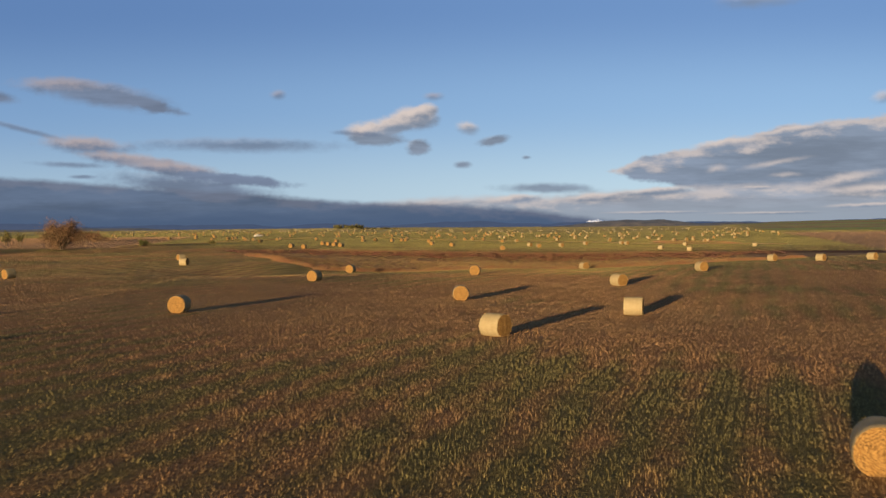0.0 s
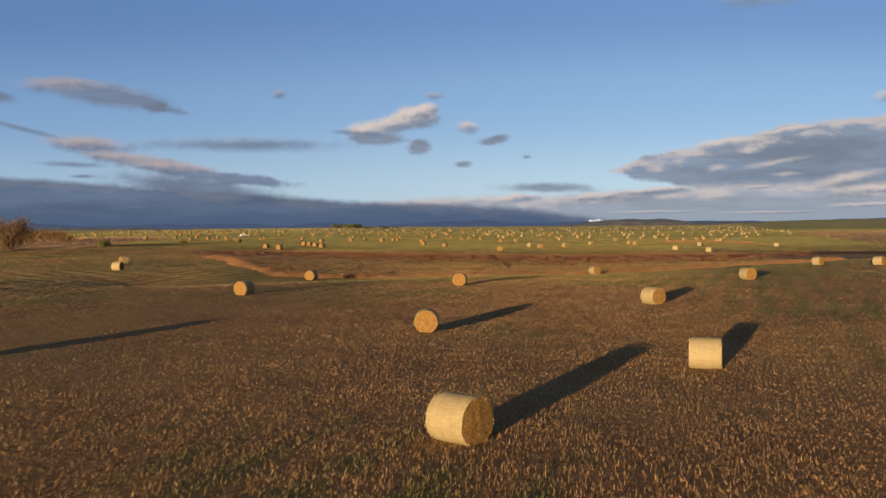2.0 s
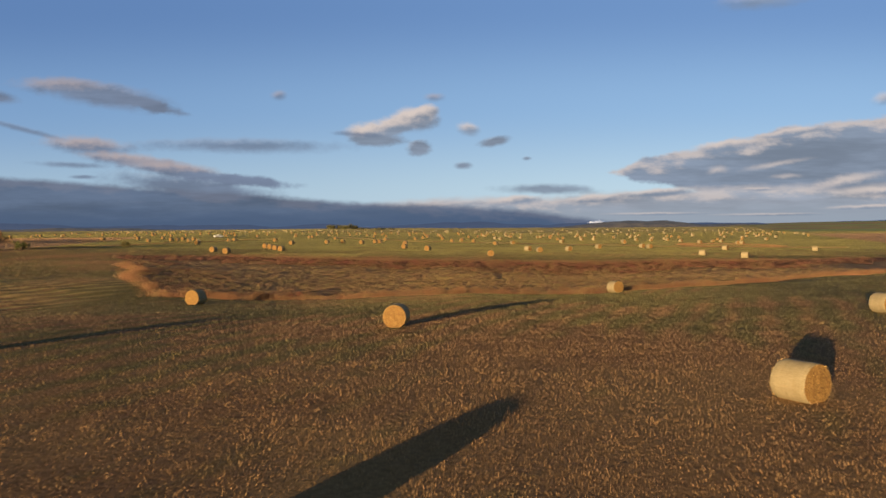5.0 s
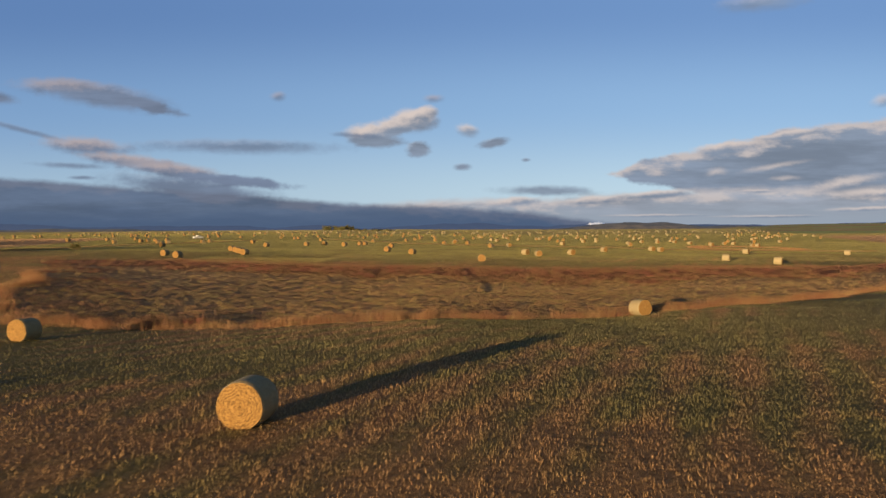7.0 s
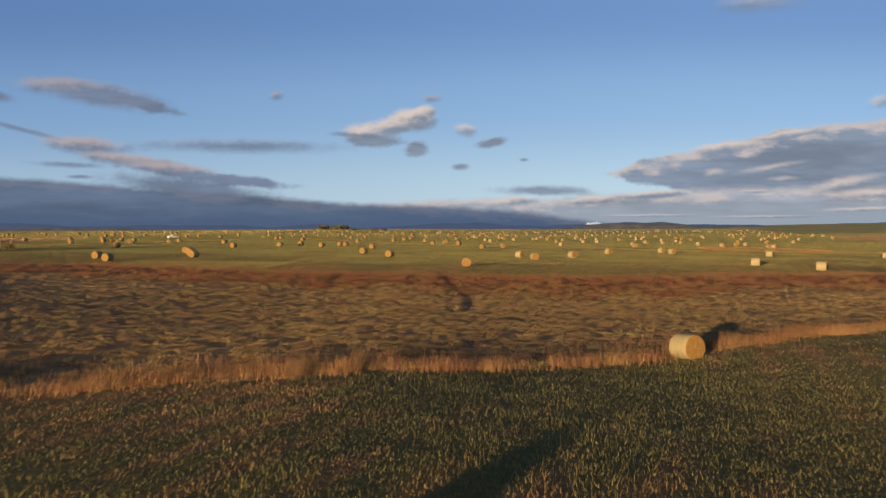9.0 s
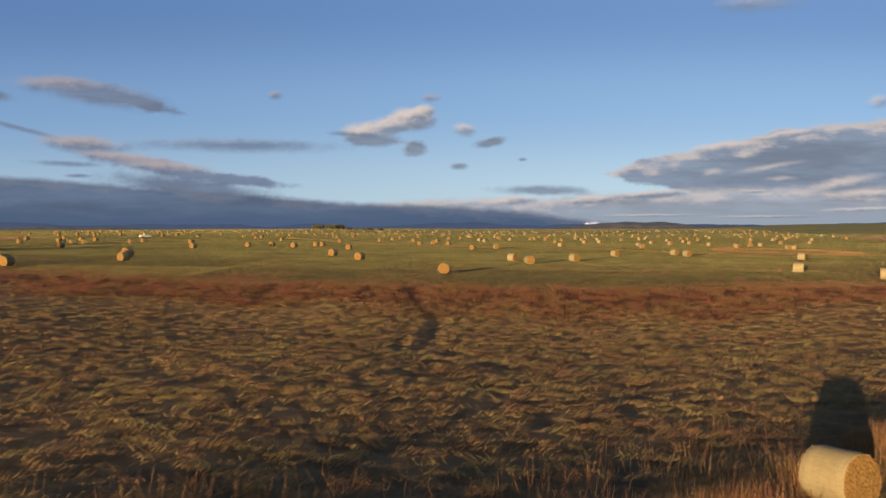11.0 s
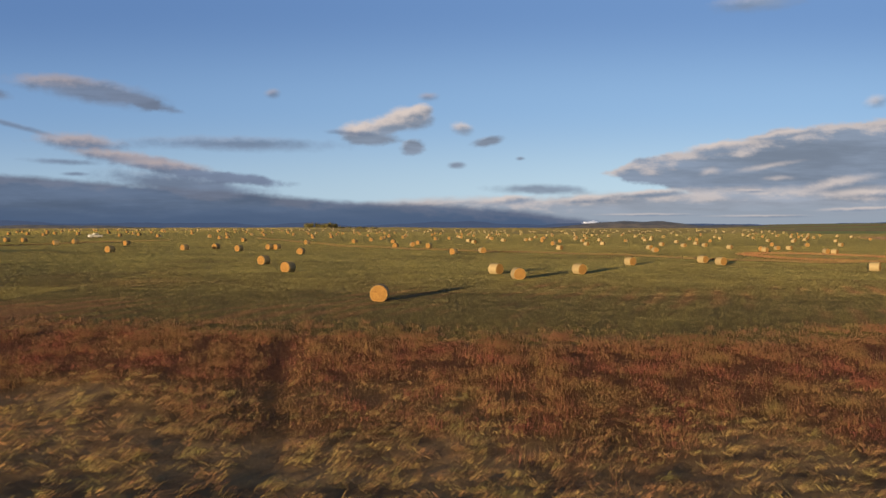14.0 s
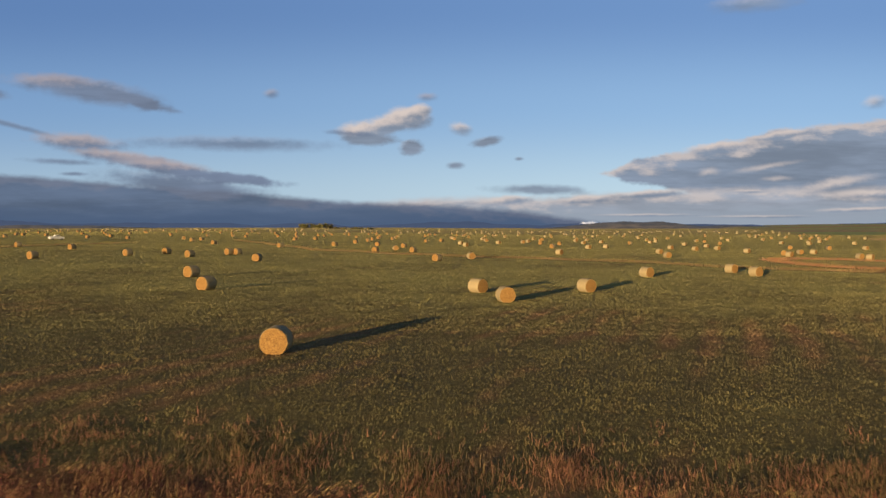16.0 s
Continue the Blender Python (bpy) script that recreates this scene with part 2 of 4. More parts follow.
def relief(x, y):
    """Low tufts of the mown land, a few fingers high."""
    x, y = np.asarray(x, float), np.asarray(y, float)
    return 0.05 * (patches(x, y, 0.9, 51) - 0.5) * sstep(-90.0, -60.0, x) * sstep(120.0, 90.0, x) * sstep(0.0, 12.0, y) * sstep(330.0, 296.0, y)


# ---- materials ----
def material(name):
    m = bpy.data.materials.new(name)
    m.use_nodes = True
    return m, Nodes(m.node_tree)


def finish(n, colour, rough=0.85, bump=None, strength=0.3, depth=0.02, specular=0.25):
    shader = n.add("ShaderNodeBsdfPrincipled")
    n.link(colour, shader.inputs["Base Color"])
    n.link(rough, shader.inputs["Roughness"])
    shader.inputs["Specular IOR Level"].default_value = specular
    if bump is not None:
        b = n.add("ShaderNodeBump")
        b.inputs["Strength"].default_value, b.inputs["Distance"].default_value = strength, depth
        n.link(bump, b.inputs["Height"])
        n.tree.links.new(b.outputs[0], shader.inputs["Normal"])
    out = n.add("ShaderNodeOutputMaterial")
    n.tree.links.new(shader.outputs[0], out.inputs[0])
    return shader


def position(n):
    return n.add("ShaderNodeNewGeometry").outputs["Position"]


def attribute(n, name):
    node = n.add("ShaderNodeAttribute")
    node.attribute_name = name
    return node.outputs["Fac"]


def field_tint(n, place):
    """Patches of green regrowth, straw and brown stubble over the mown land; shared by the soil and the stubble on it."""
    patch = n.noise(place, 0.045, 4.0, 0.6, (1.0, 0.8, 0.0)).outputs[0]
    small = n.noise(place, 0.5, 4.0, 0.65, (1.0, 1.0, 0.0)).outputs[0]
    green = attribute(n, "green")
    # old swath lines
    turn = n.add("ShaderNodeMapping")
    n.link(place, turn.inputs[0])
    turn.inputs["Rotation"].default_value = (0, 0, radians(21))
    wave = n.add("ShaderNodeTexWave")
    n.link(turn.outputs[0], wave.inputs[0])
    wave.inputs["Scale"].default_value, wave.inputs["Distortion"].default_value = 0.12, 3.0
    wave.inputs["Detail"].default_value, wave.inputs["Detail Scale"].default_value = 3.0, 0.7
    k = n.math("ADD", n.math("MULTIPLY_ADD", n.math("SUBTRACT", patch, 0.5), 3.4, green), n.math("MULTIPLY", n.math("SUBTRACT", small, 0.5), 0.9))
    k = n.math("MULTIPLY_ADD", n.math("SUBTRACT", wave.outputs["Fac"], 0.5), 0.45, k)
    fresh = n.math("MULTIPLY_ADD", n.math("SUBTRACT", patch, 0.5), 1.6, n.math("MULTIPLY_ADD", n.math("SUBTRACT", small, 0.5), 0.5, green))
    return n.span(k, 0.15, 0.95), small, n.span(fresh, 1.0, 1.6)


def soil_material():
    m, n = material("mown_field")
    place = position(n)
    green, small, fresh = field_tint(n, place)
    fine = n.noise(place, 5.0, 5.0, 0.7).outputs[0]
    brown = n.mix(n.span(fine, 0.3, 0.7), (0.155, 0.082, 0.038), (0.285, 0.160, 0.072))
    lush = n.mix(n.span(fine, 0.3, 0.7), (0.090, 0.073, 0.028), (0.170, 0.135, 0.049))
    colour = n.mix(green, brown, lush)
    colour = n.mix(fresh, colour, n.mix(n.span(fine, 0.3, 0.7), (0.21, 0.190, 0.062), (0.34, 0.300, 0.096)))
    # straw, and the sunlit paleness painted onto land past 600 m
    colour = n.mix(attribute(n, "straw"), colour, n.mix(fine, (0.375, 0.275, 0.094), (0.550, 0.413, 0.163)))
    colour = n.mix(attribute(n, "rough"), colour, n.mix(n.span(small, 0.35, 0.65), (0.155, 0.100, 0.058), (0.290, 0.192, 0.102)))
    colour = n.mix(attribute(n, "scrub"), colour, n.mix(n.span(fine, 0.35, 0.65), (0.070, 0.032, 0.020), (0.150, 0.068, 0.036)))
    colour = n.mix(attribute(n, "tilled"), colour, n.mix(small, (0.30, 0.185, 0.100), (0.44, 0.275, 0.150)))
    colour = n.mix(attribute(n, "crop"), colour, n.mix(small, (0.27, 0.310, 0.100), (0.38, 0.400, 0.135)))
    shader = finish(n, colour, 0.95, None, specular=0.1)
    relief = n.math("ADD", fine, n.math("MULTIPLY", small, 1.5))
    b = n.add("ShaderNodeBump")
    b.inputs["Strength"].default_value, b.inputs["Distance"].default_value = 0.7, 0.10
    n.link(relief, b.inputs["Height"])
    n.tree.links.new(b.outputs[0], shader.inputs["Normal"])
    return m


def blade_material(name, dark, light, other, other_share=0.3, patchy=False, gloss=0.7, round_up=0.0, tuft=None):
    """Grass stems: each one its own tone, with patches over the ground."""
    m, n = material(name)
    place = position(n)
    rand = n.add("ShaderNodeNewGeometry").outputs["Random Per Island"]
    tone = n.mix(rand, dark, light)
    clod = n.noise(place, 1.1, 5.0, 0.7, (1.0, 1.0, 0.2)).outputs[0]
    tone = n.mix(n.span(clod, 0.42, 0.70, 0.0, 0.24 if patchy else 0.42), tone, tuple(c * 0.42 for c in dark))
    if patchy:
        k, _, fresh = field_tint(n, place)
        alt = n.mix(rand, tuple(c * 0.82 for c in other), other)
        tone = n.mix(fresh, n.mix(k, tone, alt), n.mix(rand, (0.285, 0.252, 0.086), (0.350, 0.306, 0.102)))
    else:
        patch = n.noise(place, 0.22, 4.0, 0.65, (1.0, 1.0, 0.0)).outputs[0]
        jitter = n.math("MULTIPLY_ADD", n.math("SUBTRACT", rand, 0.5), 0.35, patch)
        tone = n.mix(n.span(jitter, 0.62 - other_share * 0.5, 0.80 - other_share * 0.5), tone, other)
    if tuft:
        greener = n.noise(place, 0.75, 4.0, 0.6, (0.8, 1.2, 0.0)).outputs[0]
        tone = n.mix(n.span(greener, 0.48, 0.64, 0.0, 0.7), tone, n.mix(rand, tuple(0.6 * c for c in tuft), tuft))
    shader = finish(n, tone, gloss, None, specular=0.15)
    if round_up:
        # the soft, rounded tops of short grass
        bent = n.vmath("NORMALIZE", n.vmath("ADD", n.add("ShaderNodeNewGeometry").outputs["Normal"], (0.0, 0.0, round_up)))
        n.link(bent, shader.inputs["Normal"])
    return m


def bale_side_material():
    m, n = material("net_wrapped_hay")
    co = n.add("ShaderNodeTexCoord").outputs["Object"]
    info = n.add("ShaderNodeObjectInfo").outputs["Random"]
    fibre = n.noise(co, 9.0, 6.0, 0.75, (0.35, 3.0, 3.0)).outputs[0]
    band = n.noise(co, 5.0, 4.0, 0.6, (3.0, 0.15, 0.15)).outputs[0]
    blot = n.noise(co, 1.6, 4.0, 0.6).outputs[0]
    colour = n.mix(n.span(fibre, 0.3, 0.7), (0.215, 0.165, 0.085), (0.345, 0.285, 0.165))
    colour = n.mix(n.span(band, 0.45, 0.65, 0.0, 0.25), colour, (0.400, 0.345, 0.225))
    colour = n.mix(n.span(blot, 0.5, 0.75, 0.0, 0.4), colour, (0.264, 0.198, 0.102))
    colour = n.mix(n.math("MULTIPLY", info, 0.3), colour, (0.312, 0.246, 0.133))
    finish(n, colour, 0.75, n.math("ADD", fibre, n.math("MULTIPLY", band, 0.4)), 0.4, 0.015, 0.25)
    return m


def bale_end_material():
    m, n = material("rolled_hay_end")
    co = n.add("ShaderNodeTexCoord").outputs["Object"]
    co = n.vmath("SUBTRACT", co, (0.0, 0.0, 0.67))
    flat = n.vmath("MULTIPLY", co, (0, 1, 1))
    length = n.add("ShaderNodeVectorMath", operation="LENGTH")
    n.link(flat, length.inputs[0])
    blur = n.noise(co, 3.0, 4.0, 0.6).outputs[0]
    ring = n.math("SINE", n.math("MULTIPLY", n.math("MULTIPLY_ADD", blur, 0.55, length.outputs["Value"]), 66.0))
    grain = n.noise(co, 11.0, 8.0, 0.8).outputs[0]
    tone = n.math("ADD", n.math("MULTIPLY", ring, n.span(n.noise(co, 2.2, 3.0, 0.6).outputs[0], 0.25, 0.5, 0.03, 0.13)), grain)
    colour = n.mix(n.span(tone, 0.22, 0.76), (0.085, 0.047, 0.018), (0.335, 0.195, 0.064))
    colour = n.mix(n.span(blur, 0.45, 0.8, 0.0, 0.5), colour, (0.225, 0.118, 0.034))
    finish(n, colour, 0.85, tone, 0.55, 0.03, 0.12)
    return m


def plain_material(name, dark, light, scale=6.0, rough=0.85, metal=0.0):
    m, n = material(name)
    co = n.add("ShaderNodeTexCoord").outputs["Object"]
    g = n.noise(co, scale, 5.0, 0.65).outputs[0]
    shader = finish(n, n.mix(n.span(g, 0.3, 0.7), dark, light), rough, g, 0.3, 0.02)
    shader.inputs["Metallic"].default_value = metal
    return m


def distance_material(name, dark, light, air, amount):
    """Far land with the haze of lit air painted on as a faint glow."""
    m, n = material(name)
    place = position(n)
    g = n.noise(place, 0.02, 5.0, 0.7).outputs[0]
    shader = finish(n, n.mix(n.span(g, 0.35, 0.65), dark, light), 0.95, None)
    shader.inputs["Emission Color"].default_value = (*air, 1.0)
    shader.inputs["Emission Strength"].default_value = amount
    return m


SOIL = soil_material()
STUBBLE = blade_material("stubble_stems", (0.340, 0.188, 0.088), (0.51, 0.316, 0.145), (0.270, 0.230, 0.090), patchy=True, round_up=1.0)
CLODS = blade_material("red_clods", (0.25, 0.148, 0.082), (0.42, 0.255, 0.140), (0.36, 0.23, 0.12), 0.4)
LODGED = blade_material("lodged_grass", (0.28, 0.200, 0.080), (0.66, 0.505, 0.190), (0.30, 0.155, 0.082), 0.46, tuft=(0.30, 0.285, 0.098))
GOLDEN = blade_material("dry_tall_grass", (0.20, 0.118, 0.054), (0.48, 0.312, 0.140), (0.24, 0.114, 0.060), 0.48)
WEEDS = blade_material("dark_weeds", (0.085, 0.068, 0.032), (0.19, 0.148, 0.064), (0.20, 0.096, 0.060), 0.45)
SCRUB = blade_material("red_scrub", (0.100, 0.035, 0.033), (0.365, 0.098, 0.080), (0.225, 0.142, 0.062), 0.40, tuft=(0.145, 0.118, 0.052))
RANK = blade_material("rank_brown_grass", (0.110, 0.072, 0.036), (0.240, 0.165, 0.075), (0.180, 0.140, 0.058), 0.3)
SIDE, END = bale_side_material(), bale_end_material()
STRAW = blade_material("loose_straw", (0.500, 0.325, 0.112), (0.825, 0.600, 0.263), (0.625, 0.438, 0.175), 0.3)
BARK = plain_material("bark", (0.07, 0.05, 0.035), (0.16, 0.12, 0.085), 9.0)
LEAF_GOLD = blade_material("autumn_leaves", (0.11, 0.074, 0.040), (0.21, 0.140, 0.070), (0.16, 0.090, 0.052), 0.4)
LEAF_OLIVE = blade_material("olive_leaves", (0.075, 0.080, 0.030), (0.16, 0.155, 0.055), (0.14, 0.12, 0.05), 0.3)
LEAF_GREEN = blade_material("dull_leaves", (0.050, 0.058, 0.020), (0.14, 0.140, 0.042), (0.15, 0.115, 0.04), 0.3)


# ---- mesh helpers ----
def mesh_from(name, verts, faces, mat, smooth=False):
    me = bpy.data.meshes.new(name)
    me.from_pydata(verts, [], faces)
    me.materials.append(mat)
    if smooth:
        me.polygons.foreach_set("use_smooth", [True] * len(me.polygons))
    me.update()
    return me


def part(name, data, parent, label=""):
    ob = new(name, data)
    ob.parent = parent
    if label:
        tagged(ob, label)
    return ob


def thing(name, x, y, z=None, turn=0.0):
    ob = new(name)
    ob.empty_display_size = 0.5
    ob.matrix_world = pose(x, y, float(height(x, y)) if z is None else z, 0, 0, turn)
    return ob


def triangles(name, verts, tris, mat, fields=()):
    """A large mesh of loose triangles from arrays, with float attributes by vertex."""
    me = bpy.data.meshes.new(name)
    me.vertices.add(len(verts))
    me.vertices.foreach_set("co", np.ascontiguousarray(verts, np.float32).ravel())
    me.loops.add(len(tris) * 3)
    me.loops.foreach_set("vertex_index", np.ascontiguousarray(tris, np.int32).ravel())
    me.polygons.add(len(tris))
    me.polygons.foreach_set("loop_start", np.arange(len(tris), dtype=np.int32) * 3)
    for key, values in fields:
        me.attributes.new(key, "FLOAT", "POINT").data.foreach_set("value", np.ascontiguousarray(values, np.float32))
    me.materials.append(mat)
    me.update(calc_edges=True)
    return me


def stems(name, x, y, tall, wide, lean, heading, mat, rng, curl=0.0, z=None, fields=(), simple=False, low=1.0):
    """Stems with a bend: root, middle and tip, leaning by `lean` of their length towards heading."""
    k = len(x)
    z = height(x, y) + relief(x, y) - 0.02 if z is None else z
    face = rng.uniform(0, np.pi, k)
    fx, fy = np.cos(face) * wide / 2, np.sin(face) * wide / 2
    dx, dy = np.sin(heading), np.cos(heading)
    up = np.sqrt(np.maximum(1 - lean ** 2, 0.02))
    mid, tip = 0.5 * tall, tall
    bent = up * (1 - curl)
    v = np.empty((k, 5, 3))
    v[:, 0] = np.stack([x - fx, y - fy, z], 1)
    v[:, 1] = np.stack([x + fx, y + fy, z], 1)
    mx, my, mz = x + dx * lean * mid * 0.7, y + dy * lean * mid * 0.7, z + low * mid * (up * 0.5 + 0.5 * np.sqrt(1 - (lean * 0.7) ** 2))
    v[:, 2] = np.stack([mx - fx * 0.8, my - fy * 0.8, mz], 1)
    v[:, 3] = np.stack([mx + fx * 0.8, my + fy * 0.8, mz], 1)
    v[:, 4] = np.stack([x + dx * lean * tip, y + dy * lean * tip, z + low * tip * bent], 1)
    if simple:
        return triangles(name, v[:, [0, 1, 4]].reshape(-1, 3), np.arange(k * 3).reshape(-1, 3), mat, [(key, np.repeat(val, 3)) for key, val in fields])
    base = np.arange(k)[:, None] * 5
    t = np.concatenate([base + [0, 1, 3], base + [0, 3, 2], base + [2, 3, 4]], 1).reshape(-1, 3)
    return triangles(name, v.reshape(-1, 3), t, mat, [(key, np.repeat(val, 5)) for key, val in fields])


# ---- cover of the land ----
def green_share(x, y):
    near = 0.04 + 0.75 * sstep(-76.0, -14.0, y - near_edge(x)) + 0.5 * sstep(-8.0, -34.0, x) * sstep(75, 40, y) + 0.62 * sstep(56.0, 36.0, y + 0.25 * x)
    near = near + 0.25 * sstep(12.0, 40.0, x) - 0.22 * sstep(-26.0, -40.0, x) * sstep(105.0, 130.0, y)
    far = 0.88 + 0.55 * sstep(12.0, 75.0, y - far_edge(x)) + 0.2 * sstep(300.0, 600.0, y)
    k = sstep(-6.0, 2.0, y - far_edge(x))
    return near * (1 - k) + far * k


def close_mown(x, y):
    """Where the near field is cut short, down to dry golden thatch."""
    return sstep(44.0, 62.0, y + 0.25 * x) * (1 - 0.8 * sstep(102.0, 118.0, y) * sstep(-34.0, -22.0, x) * sstep(42.0, 26.0, x)) * sstep(4.0, -6.0, y - np.where(x > -30.0, near_edge(x), 185.0))


def swale_line(x):
    """A shallow wet line of rank grass across the far field."""
    return np.interp(x, [-60, -48, -7, 28, 55, 70, 87, 140], [560, 537, 437, 401, 386, 374, 350, 346]) + 2.0 * np.sin(x * 0.3)


# middle of a narrow brown stripe at the far field's west side
def stripe_line(y):
    return -108.0 + 0.12 * (y - 280.0) + 1.5 * np.sin(y * 0.08)


def covers(x, y):
    g = gully(x, y)
    inside = sstep(0.0, 1.2, y - near_edge(x)) * sstep(0.0, 1.5, far_edge(x) - y) * sstep(-1.0, 2.0, x - west_bank(y))
    scrub = inside * sstep(-19.0, -11.0, y - far_edge(x) + 10.0 * (patches(x, y, 6.0, 12) - 0.5))
    bank = inside * sstep(9.0, 4.0, np.abs(x - west_bank(y) - 4.0)) * sstep(192.0, 204.0, y) * sstep(0.35, 0.6, patches(x, y, 5.0, 8))
    scrub = np.maximum(scrub, bank)
    verge = 0.15 * sstep(2.2, 0.6, np.abs(x - west_bank(y) - 1.0)) * sstep(160.0, 168.0, y) * sstep(225.0, 205.0, y)
    left = sstep(0.0, 6.0, -100.0 - 0.22 * (y - 262.0) - x) * sstep(262.0, 272.0, y) * sstep(560.0, 500.0, y)
    line = 132.0 + 0.343 * (y - 244.0)
    right = sstep(0.0, 8.0, x - line) * sstep(236.0, 262.0, y) * sstep(800.0, 700.0, y)
    slope = sstep(0.0, 20.0, x - line) * sstep(800.0, 900.0, y)
    strip = 0.5 + 0.5 * np.sin(y * 0.006 + x * 0.0015)
    crop = slope * sstep(0.45, 0.65, strip)
    tilled = np.maximum(np.maximum(left, right), slope * sstep(0.35, 0.2, strip))
    swale = sstep(4.5, 2.0, np.abs(y - swale_line(x))) * sstep(-70.0, -50.0, x) * sstep(150.0, 130.0, x)
    pond = np.hypot((x - 116.0) / 15.0, (y - 378.0) / 26.0)
    stripe = sstep(3.0, 1.0, np.abs(x - stripe_line(y))) * sstep(268.0, 280.0, y) * sstep(520.0, 480.0, y)
    rank_ground = np.maximum(np.maximum(swale, stripe), sstep(1.3, 1.15, pond) * sstep(0.9, 1.0, pond))
    raked = 0.8 * sstep(0.3, 0.9, np.sin((y - 0.9 * np.abs(x + 48)) * 1.6)) * sstep(-26.0, -34.0, x) * sstep(112.0, 125.0, y) * sstep(185.0, 170.0, y)
    thatch = close_mown(x, y) * 0.22 * patches(x, y, 5.0, 20)
    # from 600 m on the colour is paled in place of sunlight
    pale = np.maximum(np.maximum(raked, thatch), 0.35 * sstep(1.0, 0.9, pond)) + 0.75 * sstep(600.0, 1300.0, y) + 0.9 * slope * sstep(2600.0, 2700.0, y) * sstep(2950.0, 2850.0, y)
    return dict(rough=np.maximum(inside * (1 - scrub), 0.85 * rank_ground), scrub=np.maximum(scrub, 0.7 * left * sstep(292.0, 276.0, y)), straw=np.clip(np.maximum(verge, pale), 0, 1) * (1 - tilled) * (1 - crop), tilled=tilled, crop=crop, green=green_share(x, y))


def graded(core_lo, core_hi, lo, hi, step, growth):
    middle = list(np.arange(core_lo, core_hi + 0.01, step))
    up, down, s = [core_hi], [core_lo], step
    while up[-1] < hi or down[-1] > lo:
        s *= growth
        up.append(up[-1] + s)
        down.append(down[-1] - s)
    return np.array([v for v in reversed(down[1:]) if v > lo * 1.05] + middle + [v for v in up[1:] if v < hi * 1.05])


def build_ground():
    gx, gy = graded(-60, 90, -5200, 5200, 0.8, 1.08), graded(9, 300, -5200, 5200, 0.8, 1.07)
    x, y = np.meshgrid(gx, gy)
    x, y = x.ravel(), y.ravel()
    nx, ny = len(gx), len(gy)
    i = (np.arange(ny - 1)[:, None] * nx + np.arange(nx - 1)).ravel()
    tris = np.concatenate([np.stack([i, i + 1, i + nx + 1], 1), np.stack([i, i + nx + 1, i + nx], 1)])
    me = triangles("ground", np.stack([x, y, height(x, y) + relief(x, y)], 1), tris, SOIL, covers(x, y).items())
    me.polygons.foreach_set("use_smooth", [True] * len(me.polygons))
    tagged(new("ground", me), "mown hay land with stubble, a rough hollow and tilled strips", "ground", kind="structure")


build_ground()


# ---- far land ----
def ridge(name, label, x0, x1, y, tall, mat, seed, rough=0.5, deep=240.0, fade=0.25, base=-14.0):
    """A long low range: foot, shoulder, crest and back, with an uneven skyline."""
    columns = 260
    verts, faces = [], []
    for i in range(columns):
        t = i / (columns - 1)
        x = x0 + (x1 - x0) * t
        lift = min(1.0, t / fade, (1 - t) / fade) if fade else 1.0
        lift = lift * lift * (3 - 2 * lift)
        n1 = noise.fractal(Vector((t * 6 + seed * 7.1, seed, 0)), 1.0, 2.0, 6)
        h = tall * lift * max(0.08, 1 + rough * n1)
        bush = tall * 0.06 * noise.noise(Vector((t * 170, seed, 3)))
        for k, (dy, kh) in enumerate(((-deep, 0.0), (-deep * 0.45, 0.55), (0, 1.0), (deep, 0.0))):
            verts.append((x, y + dy + 40 * n1 * (k == 1), base + (h - base * 0 + bush * (k > 0)) * kh + (0 if k in (0, 3) else -base * kh)))
    for i in range(columns - 1):
        for k in range(3):
            a = i * 4 + k
            faces.append((a, a + 4, a + 5, a + 1))
    ob = new(name, mesh_from(name, verts, faces, mat, True))
    return tagged(ob, label, "hills", kind="structure")


# haze as emission: the blue range shows almost nothing but this glow
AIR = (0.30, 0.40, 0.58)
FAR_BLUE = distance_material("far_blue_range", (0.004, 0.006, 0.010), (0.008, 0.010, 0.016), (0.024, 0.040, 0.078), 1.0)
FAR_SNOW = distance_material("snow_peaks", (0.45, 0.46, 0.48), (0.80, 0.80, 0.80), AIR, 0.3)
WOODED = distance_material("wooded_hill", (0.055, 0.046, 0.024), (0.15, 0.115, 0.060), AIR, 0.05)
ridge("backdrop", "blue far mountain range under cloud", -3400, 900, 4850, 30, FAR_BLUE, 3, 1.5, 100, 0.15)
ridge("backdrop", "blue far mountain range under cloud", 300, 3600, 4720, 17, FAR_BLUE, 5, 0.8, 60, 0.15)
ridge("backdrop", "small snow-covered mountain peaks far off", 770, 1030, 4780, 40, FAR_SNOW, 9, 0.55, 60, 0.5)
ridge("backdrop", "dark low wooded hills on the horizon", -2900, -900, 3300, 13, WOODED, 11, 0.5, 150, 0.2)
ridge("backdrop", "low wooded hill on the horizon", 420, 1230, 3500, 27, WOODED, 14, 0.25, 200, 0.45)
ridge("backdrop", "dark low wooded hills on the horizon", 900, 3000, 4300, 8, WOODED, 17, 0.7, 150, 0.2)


# ---- hay bales ----
def ring_mesh(name, rings, mat, closed_ends=False, smooth=True):
    """Joins rings of equal length into a skin."""
    k = len(rings[0])
    verts = [p for r in rings for p in r]
    faces = []
    for i in range(len(rings) - 1):
        for j in range(k):
            a, b = i * k + j, i * k + (j + 1) % k
            faces.append((a, b, b + k, a + k))
    if closed_ends:
        faces.append(tuple(range(k - 1, -1, -1)))
        faces.append(tuple(range((len(rings) - 1) * k, len(rings) * k)))
    return mesh_from(name, verts, faces, mat, smooth)


BALE_R, BALE_L = 0.77, 1.45


